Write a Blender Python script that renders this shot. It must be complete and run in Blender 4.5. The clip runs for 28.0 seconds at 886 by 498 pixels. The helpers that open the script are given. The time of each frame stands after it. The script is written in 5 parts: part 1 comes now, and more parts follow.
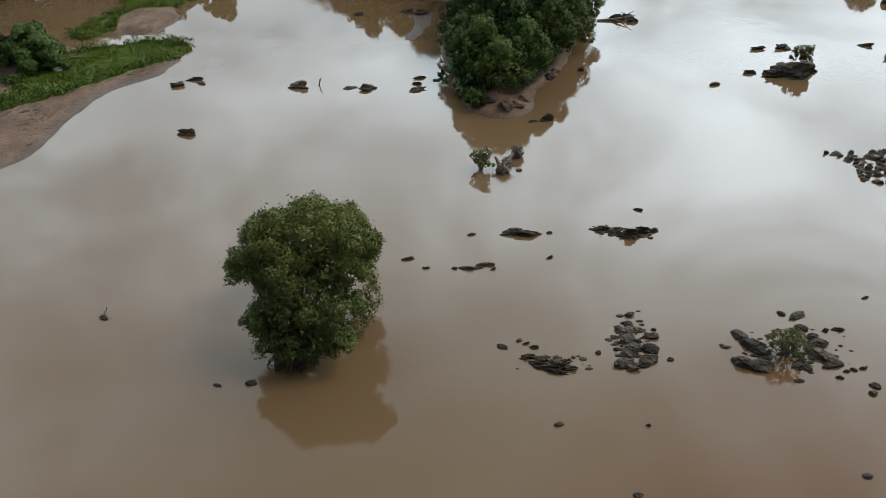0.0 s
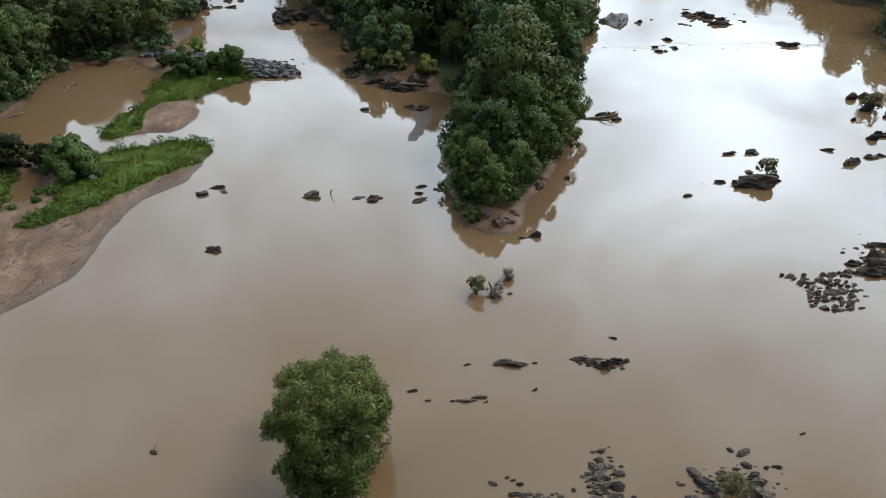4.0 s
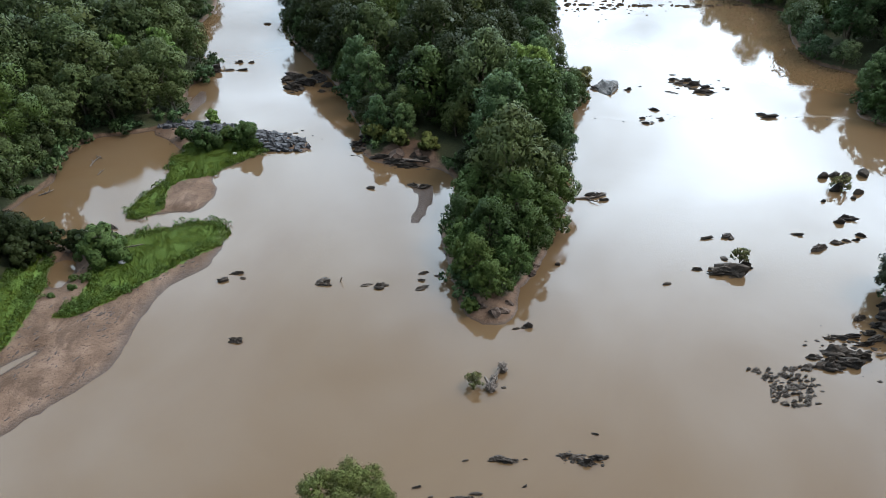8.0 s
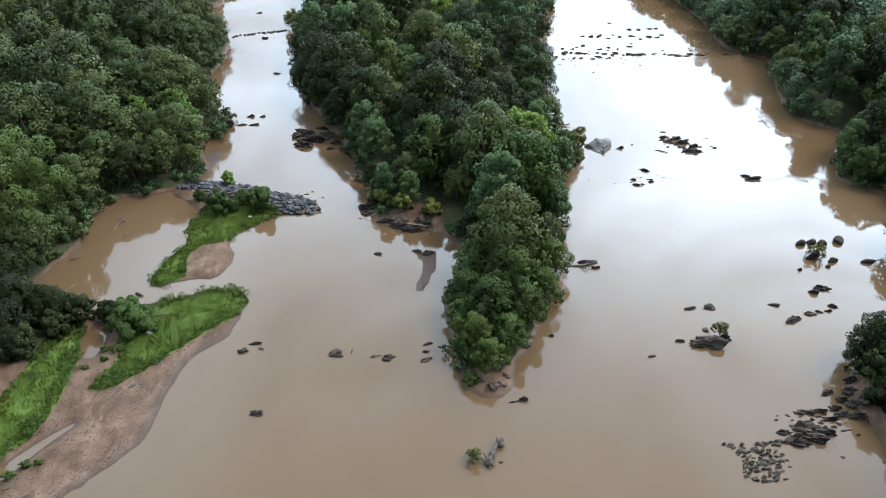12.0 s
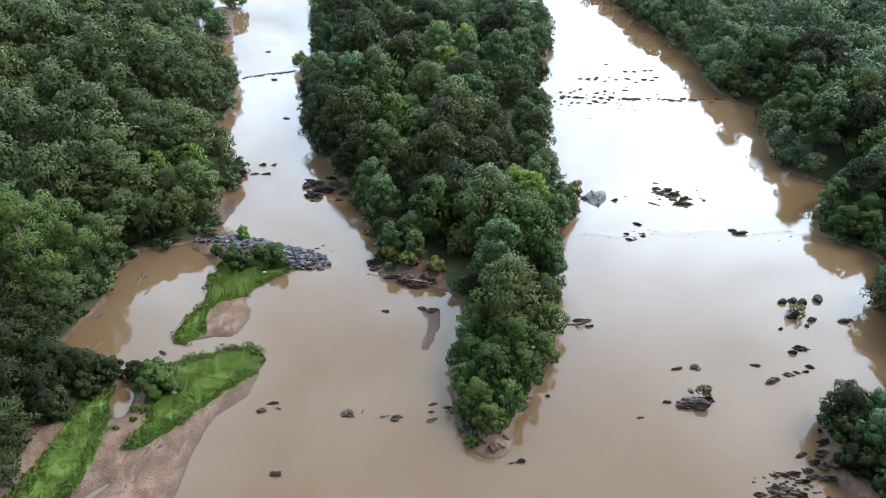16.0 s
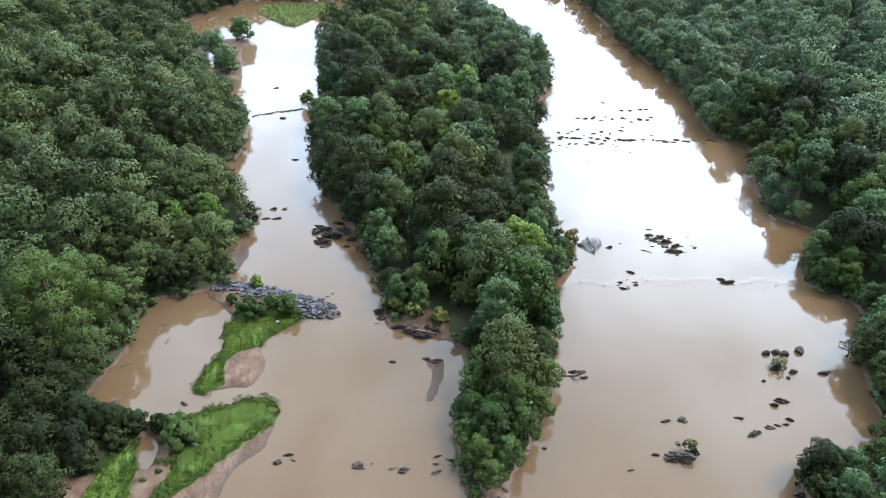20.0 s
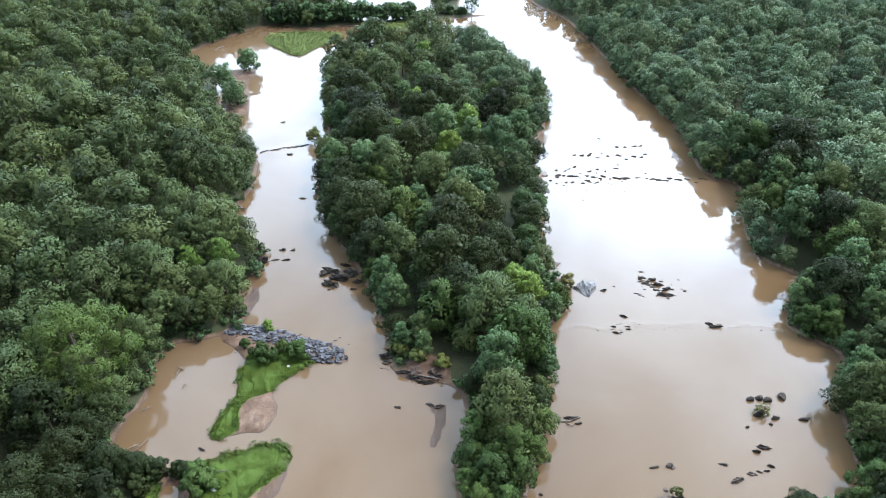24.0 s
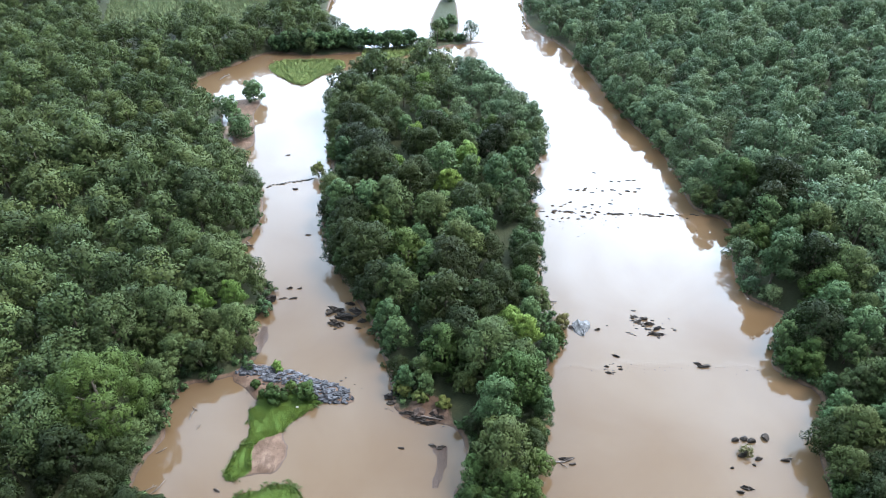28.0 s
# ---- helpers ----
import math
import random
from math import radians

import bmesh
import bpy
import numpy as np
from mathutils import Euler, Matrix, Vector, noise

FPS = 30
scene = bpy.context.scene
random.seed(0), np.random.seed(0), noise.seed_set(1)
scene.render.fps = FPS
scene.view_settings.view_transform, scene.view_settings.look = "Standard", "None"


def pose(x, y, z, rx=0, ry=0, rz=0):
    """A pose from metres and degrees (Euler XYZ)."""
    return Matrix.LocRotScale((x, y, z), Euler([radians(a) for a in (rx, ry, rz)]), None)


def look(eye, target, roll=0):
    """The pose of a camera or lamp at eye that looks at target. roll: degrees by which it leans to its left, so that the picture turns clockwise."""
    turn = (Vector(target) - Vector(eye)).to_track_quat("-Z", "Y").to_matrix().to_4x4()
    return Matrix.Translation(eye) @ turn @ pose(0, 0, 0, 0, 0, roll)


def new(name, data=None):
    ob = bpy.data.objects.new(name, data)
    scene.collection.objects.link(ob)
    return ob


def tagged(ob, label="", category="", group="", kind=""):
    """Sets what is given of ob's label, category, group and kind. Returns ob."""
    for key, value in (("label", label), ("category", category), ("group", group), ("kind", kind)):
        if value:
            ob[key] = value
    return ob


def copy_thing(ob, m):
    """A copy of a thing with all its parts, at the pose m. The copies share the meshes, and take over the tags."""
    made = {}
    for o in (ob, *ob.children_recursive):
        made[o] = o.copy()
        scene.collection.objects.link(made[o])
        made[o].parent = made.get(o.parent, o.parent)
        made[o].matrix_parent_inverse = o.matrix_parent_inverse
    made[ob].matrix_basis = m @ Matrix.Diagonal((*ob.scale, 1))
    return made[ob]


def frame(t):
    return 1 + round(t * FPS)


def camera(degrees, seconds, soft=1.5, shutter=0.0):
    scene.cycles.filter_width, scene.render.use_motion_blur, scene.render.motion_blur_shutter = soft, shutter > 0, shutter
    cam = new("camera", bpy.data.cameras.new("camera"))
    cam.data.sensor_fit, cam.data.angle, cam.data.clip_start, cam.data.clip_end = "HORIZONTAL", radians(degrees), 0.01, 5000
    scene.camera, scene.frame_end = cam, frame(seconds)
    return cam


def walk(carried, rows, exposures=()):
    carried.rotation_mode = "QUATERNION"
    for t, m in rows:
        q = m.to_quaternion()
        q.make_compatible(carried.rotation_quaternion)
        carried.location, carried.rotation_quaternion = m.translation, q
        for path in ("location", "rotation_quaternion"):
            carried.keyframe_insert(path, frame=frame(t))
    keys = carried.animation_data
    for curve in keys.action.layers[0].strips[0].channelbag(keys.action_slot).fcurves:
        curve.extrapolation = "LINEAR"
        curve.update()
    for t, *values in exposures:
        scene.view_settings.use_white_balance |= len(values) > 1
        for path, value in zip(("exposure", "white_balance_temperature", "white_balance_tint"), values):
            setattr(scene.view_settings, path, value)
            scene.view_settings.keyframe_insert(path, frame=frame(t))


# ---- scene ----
# camera: a drone that rises straight up, its gimbal held still
cam = camera(64.0, 28.0, 0.8)
PATH = [
    # seconds, x, y, z, turn about x, y, z
    (0.0, 0.000, 0.000, 25.000, 53.348, 0.755, 0.000),
    (2.0, 0.025, 0.084, 30.603, 53.326, 0.719, -0.043),
    (4.0, 0.078, 0.172, 36.084, 53.288, 0.677, -0.066),
    (6.0, 0.106, 0.257, 41.478, 53.235, 0.631, -0.070),
    (8.0, 0.079, 0.339, 46.817, 53.166, 0.581, -0.058),
    (10.0, -0.014, 0.423, 52.125, 53.080, 0.526, -0.033),
    (12.0, -0.174, 0.515, 57.424, 52.978, 0.469, 0.001),
    (14.0, -0.387, 0.624, 62.729, 52.861, 0.410, 0.040),
    (16.0, -0.638, 0.758, 68.052, 52.732, 0.349, 0.079),
    (18.0, -0.908, 0.922, 73.396, 52.593, 0.288, 0.114),
    (20.0, -1.179, 1.119, 78.762, 52.449, 0.228, 0.139),
    (22.0, -1.439, 1.345, 84.143, 52.306, 0.171, 0.148),
    (24.0, -1.688, 1.591, 89.526, 52.172, 0.117, 0.135),
    (26.0, -1.936, 1.838, 94.893, 52.054, 0.069, 0.093),
    (28.0, -2.215, 2.060, 100.220, 51.964, 0.029, 0.017),
]
EXPOSURES = [(0.0, -0.62, 7150, 14), (1.0, -0.42, 7100, 14), (3.0, -0.26, 6900, 14), (6.0, -0.08, 6600, 14), (9.0, 0.10, 6450, 14), (15.0, 0.45, 6300, 15), (21.0, 0.76, 6150, 16), (28.0, 0.98, 6050, 16)]
walk(cam, [(t, pose(*row)) for t, *row in PATH], EXPOSURES)

# ---- sky and light ----
SUN_TURN, SUN_UP = 82.0, 56.0   # degrees to the right of straight ahead, degrees above the horizon
sun_way = Vector((math.sin(radians(SUN_TURN)) * math.cos(radians(SUN_UP)), math.cos(radians(SUN_TURN)) * math.cos(radians(SUN_UP)), math.sin(radians(SUN_UP))))


def make_sky():
    world = bpy.data.worlds.new("overcast_sky")
    scene.world = world
    world.use_nodes = True
    nt = world.node_tree
    nt.nodes.clear()
    N, K = nt.nodes.new, nt.links.new
    out, bg = N("ShaderNodeOutputWorld"), N("ShaderNodeBackground")
    sky = N("ShaderNodeTexSky")
    sky.sky_type, sky.sun_disc = "NISHITA", False
    sky.sun_elevation, sky.sun_rotation = radians(SUN_UP), radians(SUN_TURN)
    sky.dust_density = 3.0
    co = N("ShaderNodeTexCoord")
    sep = N("ShaderNodeSeparateXYZ")
    K(co.outputs["Generated"], sep.inputs[0])
    # the cloud deck, seen in perspective: direction divided by its height
    up = N("ShaderNodeMath"); up.operation = "MAXIMUM"; up.inputs[1].default_value = 0.0
    K(sep.outputs["Z"], up.inputs[0])
    lift = N("ShaderNodeMath"); lift.operation = "ADD"; lift.inputs[1].default_value = 0.25
    K(up.outputs[0], lift.inputs[0])
    div = N("ShaderNodeVectorMath"); div.operation = "DIVIDE"
    K(co.outputs["Generated"], div.inputs[0]); K(lift.outputs[0], div.inputs[1])
    drift = N("ShaderNodeVectorMath"); drift.operation = "ADD"; drift.inputs[1].default_value = CLOUD_DRIFT
    K(div.outputs[0], drift.inputs[0])
    n1 = N("ShaderNodeTexNoise"); n1.inputs["Scale"].default_value = 2.0; n1.inputs["Detail"].default_value = 6; n1.inputs["Roughness"].default_value = 0.6; n1.inputs["Distortion"].default_value = 0.4
    K(drift.outputs[0], n1.inputs["Vector"])
    ramp = N("ShaderNodeValToRGB")
    ramp.color_ramp.elements[0].position, ramp.color_ramp.elements[0].color = 0.34, (0.32, 0.41, 0.48, 1)
    ramp.color_ramp.elements[1].position, ramp.color_ramp.elements[1].color = 0.64, (0.79, 1.0, 1.16, 1)
    K(n1.outputs["Fac"], ramp.inputs[0])
    # the overcast is thin and bright low down ahead, and heavier overhead and behind
    low = N("ShaderNodeMapRange"); low.interpolation_type = "SMOOTHSTEP"
    low.inputs["From Min"].default_value, low.inputs["From Max"].default_value = 0.95, 0.47
    K(sep.outputs["Z"], low.inputs["Value"])
    ahead = N("ShaderNodeMapRange"); ahead.interpolation_type = "SMOOTHSTEP"
    ahead.inputs["From Min"].default_value, ahead.inputs["From Max"].default_value = -0.3, 0.45
    K(sep.outputs["Y"], ahead.inputs["Value"])
    both = N("ShaderNodeMath"); both.operation = "MULTIPLY"
    K(low.outputs[0], both.inputs[0]); K(ahead.outputs[0], both.inputs[1])
    glow = N("ShaderNodeMapRange")
    glow.inputs["To Min"].default_value, glow.inputs["To Max"].default_value = SKY_BACK, SKY_AHEAD
    K(both.outputs[0], glow.inputs["Value"])
    haze = N("ShaderNodeMapRange")   # greyer again towards the horizon
    haze.inputs["From Min"].default_value, haze.inputs["From Max"].default_value = 0.26, 0.55
    haze.inputs["To Min"].default_value, haze.inputs["To Max"].default_value = 0.40, 0.97
    K(sep.outputs["Z"], haze.inputs["Value"])
    side = N("ShaderNodeMapRange"); side.interpolation_type = "SMOOTHSTEP"   # thinner cloud towards the right
    side.inputs["From Min"].default_value, side.inputs["From Max"].default_value = -0.32, 0.42
    side.inputs["To Min"].default_value, side.inputs["To Max"].default_value = 0.78, 1.38
    K(sep.outputs["X"], side.inputs["Value"])
    lean = N("ShaderNodeMapRange")   # which shows low down only
    lean.inputs["To Min"].default_value = 1.0
    K(both.outputs[0], lean.inputs["Value"]); K(side.outputs[0], lean.inputs["To Max"])
    bright = N("ShaderNodeMath"); bright.operation = "MULTIPLY"
    K(glow.outputs[0], bright.inputs[0]); K(lean.outputs[0], bright.inputs[1])
    level = N("ShaderNodeMath"); level.operation = "MULTIPLY"
    K(bright.outputs[0], level.inputs[0]); K(haze.outputs[0], level.inputs[1])
    mul = N("ShaderNodeVectorMath"); mul.operation = "SCALE"
    K(ramp.outputs[0], mul.inputs[0]); K(level.outputs[0], mul.inputs["Scale"])
    thin = N("ShaderNodeVectorMath"); thin.operation = "SCALE"; thin.inputs["Scale"].default_value = 0.05
    K(sky.outputs[0], thin.inputs[0])
    add = N("ShaderNodeVectorMath"); add.operation = "ADD"
    K(mul.outputs[0], add.inputs[0]); K(thin.outputs[0], add.inputs[1])
    K(add.outputs[0], bg.inputs["Color"])
    bg.inputs["Strength"].default_value = 1.0
    K(bg.outputs[0], out.inputs["Surface"])


CLOUD_DRIFT = (3.7, 1.9, 0.0)
SKY_BACK, SKY_AHEAD = 1.02, 12.5
make_sky()
sun = new("sun", bpy.data.lights.new("sun", "SUN"))
sun.data.energy, sun.data.angle, sun.data.color = 3.5, radians(20), (1.0, 0.95, 0.88)
sun.matrix_world = look(sun_way * 300, (0, 0, 0))
scene.view_settings.exposure = 0.0


# ---- materials ----
def material(name, rough=0.8):
    m = bpy.data.materials.new(name)
    m.use_nodes = True
    p = m.node_tree.nodes["Principled BSDF"]
    p.inputs["Roughness"].default_value = rough
    return m, m.node_tree, p


def noise_node(nt, scale, detail=4, rough=0.55, coord="Object", dist=0.0, stretch=None):
    co = nt.nodes.new("ShaderNodeTexCoord")
    n = nt.nodes.new("ShaderNodeTexNoise")
    n.inputs["Scale"].default_value, n.inputs["Detail"].default_value, n.inputs["Roughness"].default_value = scale, detail, rough
    n.inputs["Distortion"].default_value = dist
    if coord == "World":
        src = nt.nodes.new("ShaderNodeNewGeometry").outputs["Position"]
    else:
        src = co.outputs[coord]
    if stretch:
        mp = nt.nodes.new("ShaderNodeMapping")
        mp.inputs["Scale"].default_value = stretch
        nt.links.new(src, mp.inputs["Vector"])
        src = mp.outputs[0]
    nt.links.new(src, n.inputs["Vector"])
    return n.outputs["Fac"]


def ramp_node(nt, fac, *stops):
    r = nt.nodes.new("ShaderNodeValToRGB")
    while len(r.color_ramp.elements) < len(stops):
        r.color_ramp.elements.new(0.5)
    for e, (pos, col) in zip(r.color_ramp.elements, stops):
        e.position, e.color = pos, (*col, 1)
    nt.links.new(fac, r.inputs[0])
    return r.outputs[0]


def mix_node(nt, fac, a, b, kind="MIX"):
    m = nt.nodes.new("ShaderNodeMix")
    m.data_type, m.blend_type = "RGBA", kind
    for value, socket in ((fac, m.inputs[0]), (a, m.inputs[6]), (b, m.inputs[7])):
        if isinstance(value, (int, float)):
            socket.default_value = value
        elif isinstance(value, tuple):
            socket.default_value = (*value, 1)
        else:
            nt.links.new(value, socket)
    return m.outputs[2]


def math_node(nt, op, a, b=0.0):
    m = nt.nodes.new("ShaderNodeMath")
    m.operation = op
    for value, socket in ((a, m.inputs[0]), (b, m.inputs[1])):
        if isinstance(value, (int, float)):
            socket.default_value = value
        else:
            nt.links.new(value, socket)
    return m.outputs[0]


def attr_node(nt, name):
    a = nt.nodes.new("ShaderNodeAttribute")
    a.attribute_name = name
    return a.outputs["Fac"]


def bump_node(nt, p, height, strength, distance):
    b = nt.nodes.new("ShaderNodeBump")
    b.inputs["Strength"].default_value, b.inputs["Distance"].default_value = strength, distance
    nt.links.new(height, b.inputs["Height"])
    nt.links.new(b.outputs[0], p.inputs["Normal"])


def water_material():
    """Silty water: cloudy brown below, a mirror above, ruffled in patches and along the shallow riffles."""
    m, nt, p = material("muddy_river_water", 0.03)
    silt = noise_node(nt, 0.035, 5, 0.55, "World", 1.0)
    sep = nt.nodes.new("ShaderNodeSeparateXYZ")
    nt.links.new(nt.nodes.new("ShaderNodeNewGeometry").outputs["Position"], sep.inputs[0])
    # an uneven elliptical patch round (17, 15) takes the redder tint
    off = [math_node(nt, "DIVIDE", math_node(nt, "SUBTRACT", sep.outputs[axis], at), wide) for axis, at, wide in (("X", 17.0, 15.0), ("Y", 15.0, 12.0))]
    deep = math_node(nt, "ADD", math_node(nt, "MULTIPLY", off[0], off[0]), math_node(nt, "MULTIPLY", off[1], off[1]))
    deep = ramp_node(nt, math_node(nt, "ADD", deep, math_node(nt, "MULTIPLY", math_node(nt, "SUBTRACT", silt, 0.5), 0.8)), (0.0, (1, 1, 1)), (1.0, (0, 0, 0)))
    nt.links.new(mix_node(nt, deep, ramp_node(nt, silt, (0.3, WATER_DEEP), (0.7, WATER_PALE)), WATER_REDDISH), p.inputs["Base Color"])
    p.inputs["IOR"].default_value = 1.33
    p.inputs["Specular IOR Level"].default_value = 0.5
    swell = noise_node(nt, 0.5, 2, 0.5, "World", 0.0, (1.0, 0.6, 1.0))
    fine = noise_node(nt, 3.2, 3, 0.6, "World", 0.3, (1.0, 0.7, 1.0))
    lively = ramp_node(nt, noise_node(nt, 0.05, 4, 0.6, "World", 0.8), (0.48, (0.03, 0.03, 0.03)), (0.70, (1, 1, 1)))
    wobble = math_node(nt, "MULTIPLY", math_node(nt, "SUBTRACT", noise_node(nt, 0.12, 4, 0.6, "World"), 0.5), 7.0)
    y = math_node(nt, "ADD", sep.outputs["Y"], wobble)
    riffle = 0.0
    for at, wide, west, east in RIFFLES:
        band = math_node(nt, "MAXIMUM", math_node(nt, "SUBTRACT", 1.0, math_node(nt, "ABSOLUTE", math_node(nt, "DIVIDE", math_node(nt, "SUBTRACT", y, at), wide))), 0.0)
        span = math_node(nt, "MULTIPLY", math_node(nt, "GREATER_THAN", sep.outputs["X"], west), math_node(nt, "LESS_THAN", sep.outputs["X"], east))
        riffle = math_node(nt, "ADD", math_node(nt, "MULTIPLY", band, span), riffle)
    rough_water = math_node(nt, "ADD", math_node(nt, "MULTIPLY", lively, 1.1), math_node(nt, "MULTIPLY", riffle, 1.9))
    h = math_node(nt, "ADD", math_node(nt, "MULTIPLY", swell, 0.5), math_node(nt, "MULTIPLY", fine, rough_water))
    bump_node(nt, p, h, 0.22, 0.05)
    return m


# shallow riffles across the channels: y, half width, from x, to x
RIFFLES = [(94.0, 0.9, 17.0, 62.0), (142.0, 3.5, 16.0, 62.0), (158.0, 1.5, -60.0, -30.0)]
WATER_REDDISH = (0.064, 0.0310, 0.0105)   # a darker, redder patch of water below the boulders
WATER_DEEP, WATER_PALE = (0.069, 0.0415, 0.0195), (0.081, 0.054, 0.030)


def ground_material():
    m, nt, p = material("river_bank_ground", 0.85)
    big, small = noise_node(nt, 0.35, 5, 0.6, "World"), noise_node(nt, 4.0, 6, 0.65, "World")
    mud = ramp_node(nt, big, (0.3, (0.056, 0.034, 0.021)), (0.5, (0.088, 0.056, 0.037)), (0.7, (0.130, 0.088, 0.064)))
    mud = mix_node(nt, ramp_node(nt, small, (0.32, (0, 0, 0)), (0.44, (1, 1, 1))), (0.034, 0.021, 0.014), mud)
    streak = noise_node(nt, 0.55, 6, 0.7, "World", 0.8, (1.0, 0.5, 1.0))
    mud = mix_node(nt, ramp_node(nt, streak, (0.50, (0, 0, 0)), (0.62, (0.65, 0.65, 0.65))), mud, (0.040, 0.024, 0.0145))
    turf = ramp_node(nt, small, (0.3, (0.040, 0.072, 0.013)), (0.7, (0.066, 0.106, 0.019)))
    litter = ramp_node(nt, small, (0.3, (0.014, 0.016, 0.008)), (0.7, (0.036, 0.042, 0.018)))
    ragged = math_node(nt, "SUBTRACT", noise_node(nt, 1.6, 4, 0.6, "World"), 0.5)
    g = ramp_node(nt, math_node(nt, "ADD", attr_node(nt, "grass"), math_node(nt, "MULTIPLY", ragged, 0.9)), (0.42, (0, 0, 0)), (0.58, (1, 1, 1)))
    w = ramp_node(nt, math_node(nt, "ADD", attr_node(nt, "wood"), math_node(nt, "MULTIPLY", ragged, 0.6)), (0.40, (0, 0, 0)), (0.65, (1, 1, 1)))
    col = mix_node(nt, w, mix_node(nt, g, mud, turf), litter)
    nt.links.new(col, p.inputs["Base Color"])
    p.inputs["Specular IOR Level"].default_value = 0.14
    sep = nt.nodes.new("ShaderNodeSeparateXYZ")
    nt.links.new(nt.nodes.new("ShaderNodeNewGeometry").outputs["Position"], sep.inputs[0])
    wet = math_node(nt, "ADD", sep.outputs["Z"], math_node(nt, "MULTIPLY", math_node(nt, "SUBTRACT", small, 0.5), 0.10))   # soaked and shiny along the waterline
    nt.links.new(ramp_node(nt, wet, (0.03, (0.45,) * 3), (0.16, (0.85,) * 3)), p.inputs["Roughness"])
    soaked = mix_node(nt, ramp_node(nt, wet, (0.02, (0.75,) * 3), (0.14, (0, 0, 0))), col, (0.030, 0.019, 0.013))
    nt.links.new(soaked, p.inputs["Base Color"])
    bump_node(nt, p, math_node(nt, "ADD", math_node(nt, "ADD", small, streak), math_node(nt, "MULTIPLY", big, 0.6)), 0.65, 0.14)
    return m


def leaf_material(name, dark, mid, light, spread=0.25):
    """Leaves: tone differs from tree to tree and from leaf to leaf, and some light passes through."""
    m, nt, p = material(name, 0.6)
    geo = nt.nodes.new("ShaderNodeNewGeometry")
    info = nt.nodes.new("ShaderNodeObjectInfo")
    tone = math_node(nt, "FRACT", math_node(nt, "ADD", attr_node(nt, "tone"), info.outputs["Random"]))
    leaf = geo.outputs["Random Per Island"]
    fac = math_node(nt, "ADD", math_node(nt, "MULTIPLY", tone, 0.5), math_node(nt, "ADD", math_node(nt, "MULTIPLY", leaf, 0.24), math_node(nt, "MULTIPLY", attr_node(nt, "tuft"), 0.26)))
    col = ramp_node(nt, fac, (0.12, dark), (0.5, mid), (0.92, light))
    other = math_node(nt, "FRACT", math_node(nt, "MULTIPLY", tone, 7.31))
    col = mix_node(nt, math_node(nt, "MULTIPLY", math_node(nt, "POWER", other, 2.0), 0.5), col, (mid[0] * 1.9, mid[1] * 1.3, mid[2] * 0.95))
    patch = noise_node(nt, 0.5, 3, 0.6, "World")
    col = mix_node(nt, math_node(nt, "MULTIPLY", patch, spread), col, (light[0] * 1.2, light[1] * 0.95, light[2] * 0.8))
    nt.links.new(col, p.inputs["Base Color"])
    p.inputs["Specular IOR Level"].default_value = 0.08
    tr = nt.nodes.new("ShaderNodeBsdfTranslucent")
    nt.links.new(col, tr.inputs["Color"])
    mx = nt.nodes.new("ShaderNodeMixShader")
    mx.inputs[0].default_value = 0.12
    out = nt.nodes["Material Output"]
    nt.links.new(p.outputs[0], mx.inputs[1]); nt.links.new(tr.outputs[0], mx.inputs[2])
    nt.links.new(mx.outputs[0], out.inputs["Surface"])
    return m


def bark_material(name, dark, light):
    m, nt, p = material(name, 0.9)
    n = noise_node(nt, 6.0, 5, 0.65, "Object", 0.0, (1, 1, 0.25))
    nt.links.new(ramp_node(nt, n, (0.3, dark), (0.7, light)), p.inputs["Base Color"])
    bump_node(nt, p, n, 0.8, 0.04)
    return m


def rock_material(name, dark, light, rough=0.6):
    m, nt, p = material(name, rough)
    info = nt.nodes.new("ShaderNodeObjectInfo")
    n = noise_node(nt, 1.3, 6, 0.65, "World")
    f = noise_node(nt, 9.0, 5, 0.7, "World")
    fac = math_node(nt, "ADD", math_node(nt, "MULTIPLY", n, 0.7), math_node(nt, "MULTIPLY", f, 0.3))
    fac = math_node(nt, "ADD", fac, math_node(nt, "MULTIPLY", math_node(nt, "SUBTRACT", info.outputs["Random"], 0.5), 0.22))
    col = ramp_node(nt, fac, (0.35, dark), (0.56, light), (0.75, tuple(min(1, c * 1.9) for c in light)))
    nt.links.new(col, p.inputs["Base Color"])
    p.inputs["Specular IOR Level"].default_value = 0.15
    bump_node(nt, p, math_node(nt, "ADD", f, n), 0.9, 0.10)
    return m


def plain_material(name, dark, light, scale, rough=0.8, bump=0.5):
    m, nt, p = material(name, rough)
    n = noise_node(nt, scale, 5, 0.6, "World")
    nt.links.new(ramp_node(nt, n, (0.3, dark), (0.7, light)), p.inputs["Base Color"])
    bump_node(nt, p, n, bump, 0.03)
    return m


WATER, GROUND = water_material(), ground_material()
LEAF = leaf_material("tree_leaves", (0.0105, 0.0245, 0.0110), (0.0320, 0.0670, 0.0285), (0.076, 0.125, 0.048))
# lighter and bluer than LEAF: some distance haze is put into the colour
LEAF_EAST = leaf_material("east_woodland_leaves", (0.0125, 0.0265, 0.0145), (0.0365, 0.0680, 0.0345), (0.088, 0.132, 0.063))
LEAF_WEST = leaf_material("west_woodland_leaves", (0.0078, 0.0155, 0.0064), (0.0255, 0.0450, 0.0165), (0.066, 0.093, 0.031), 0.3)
# about half of LEAF_WEST: deep shade put into the leaf colour
LEAF_SHADED = leaf_material("shaded_green_leaves", (0.0036, 0.0068, 0.0027), (0.0108, 0.0188, 0.0064), (0.030, 0.044, 0.0130), 0.2)
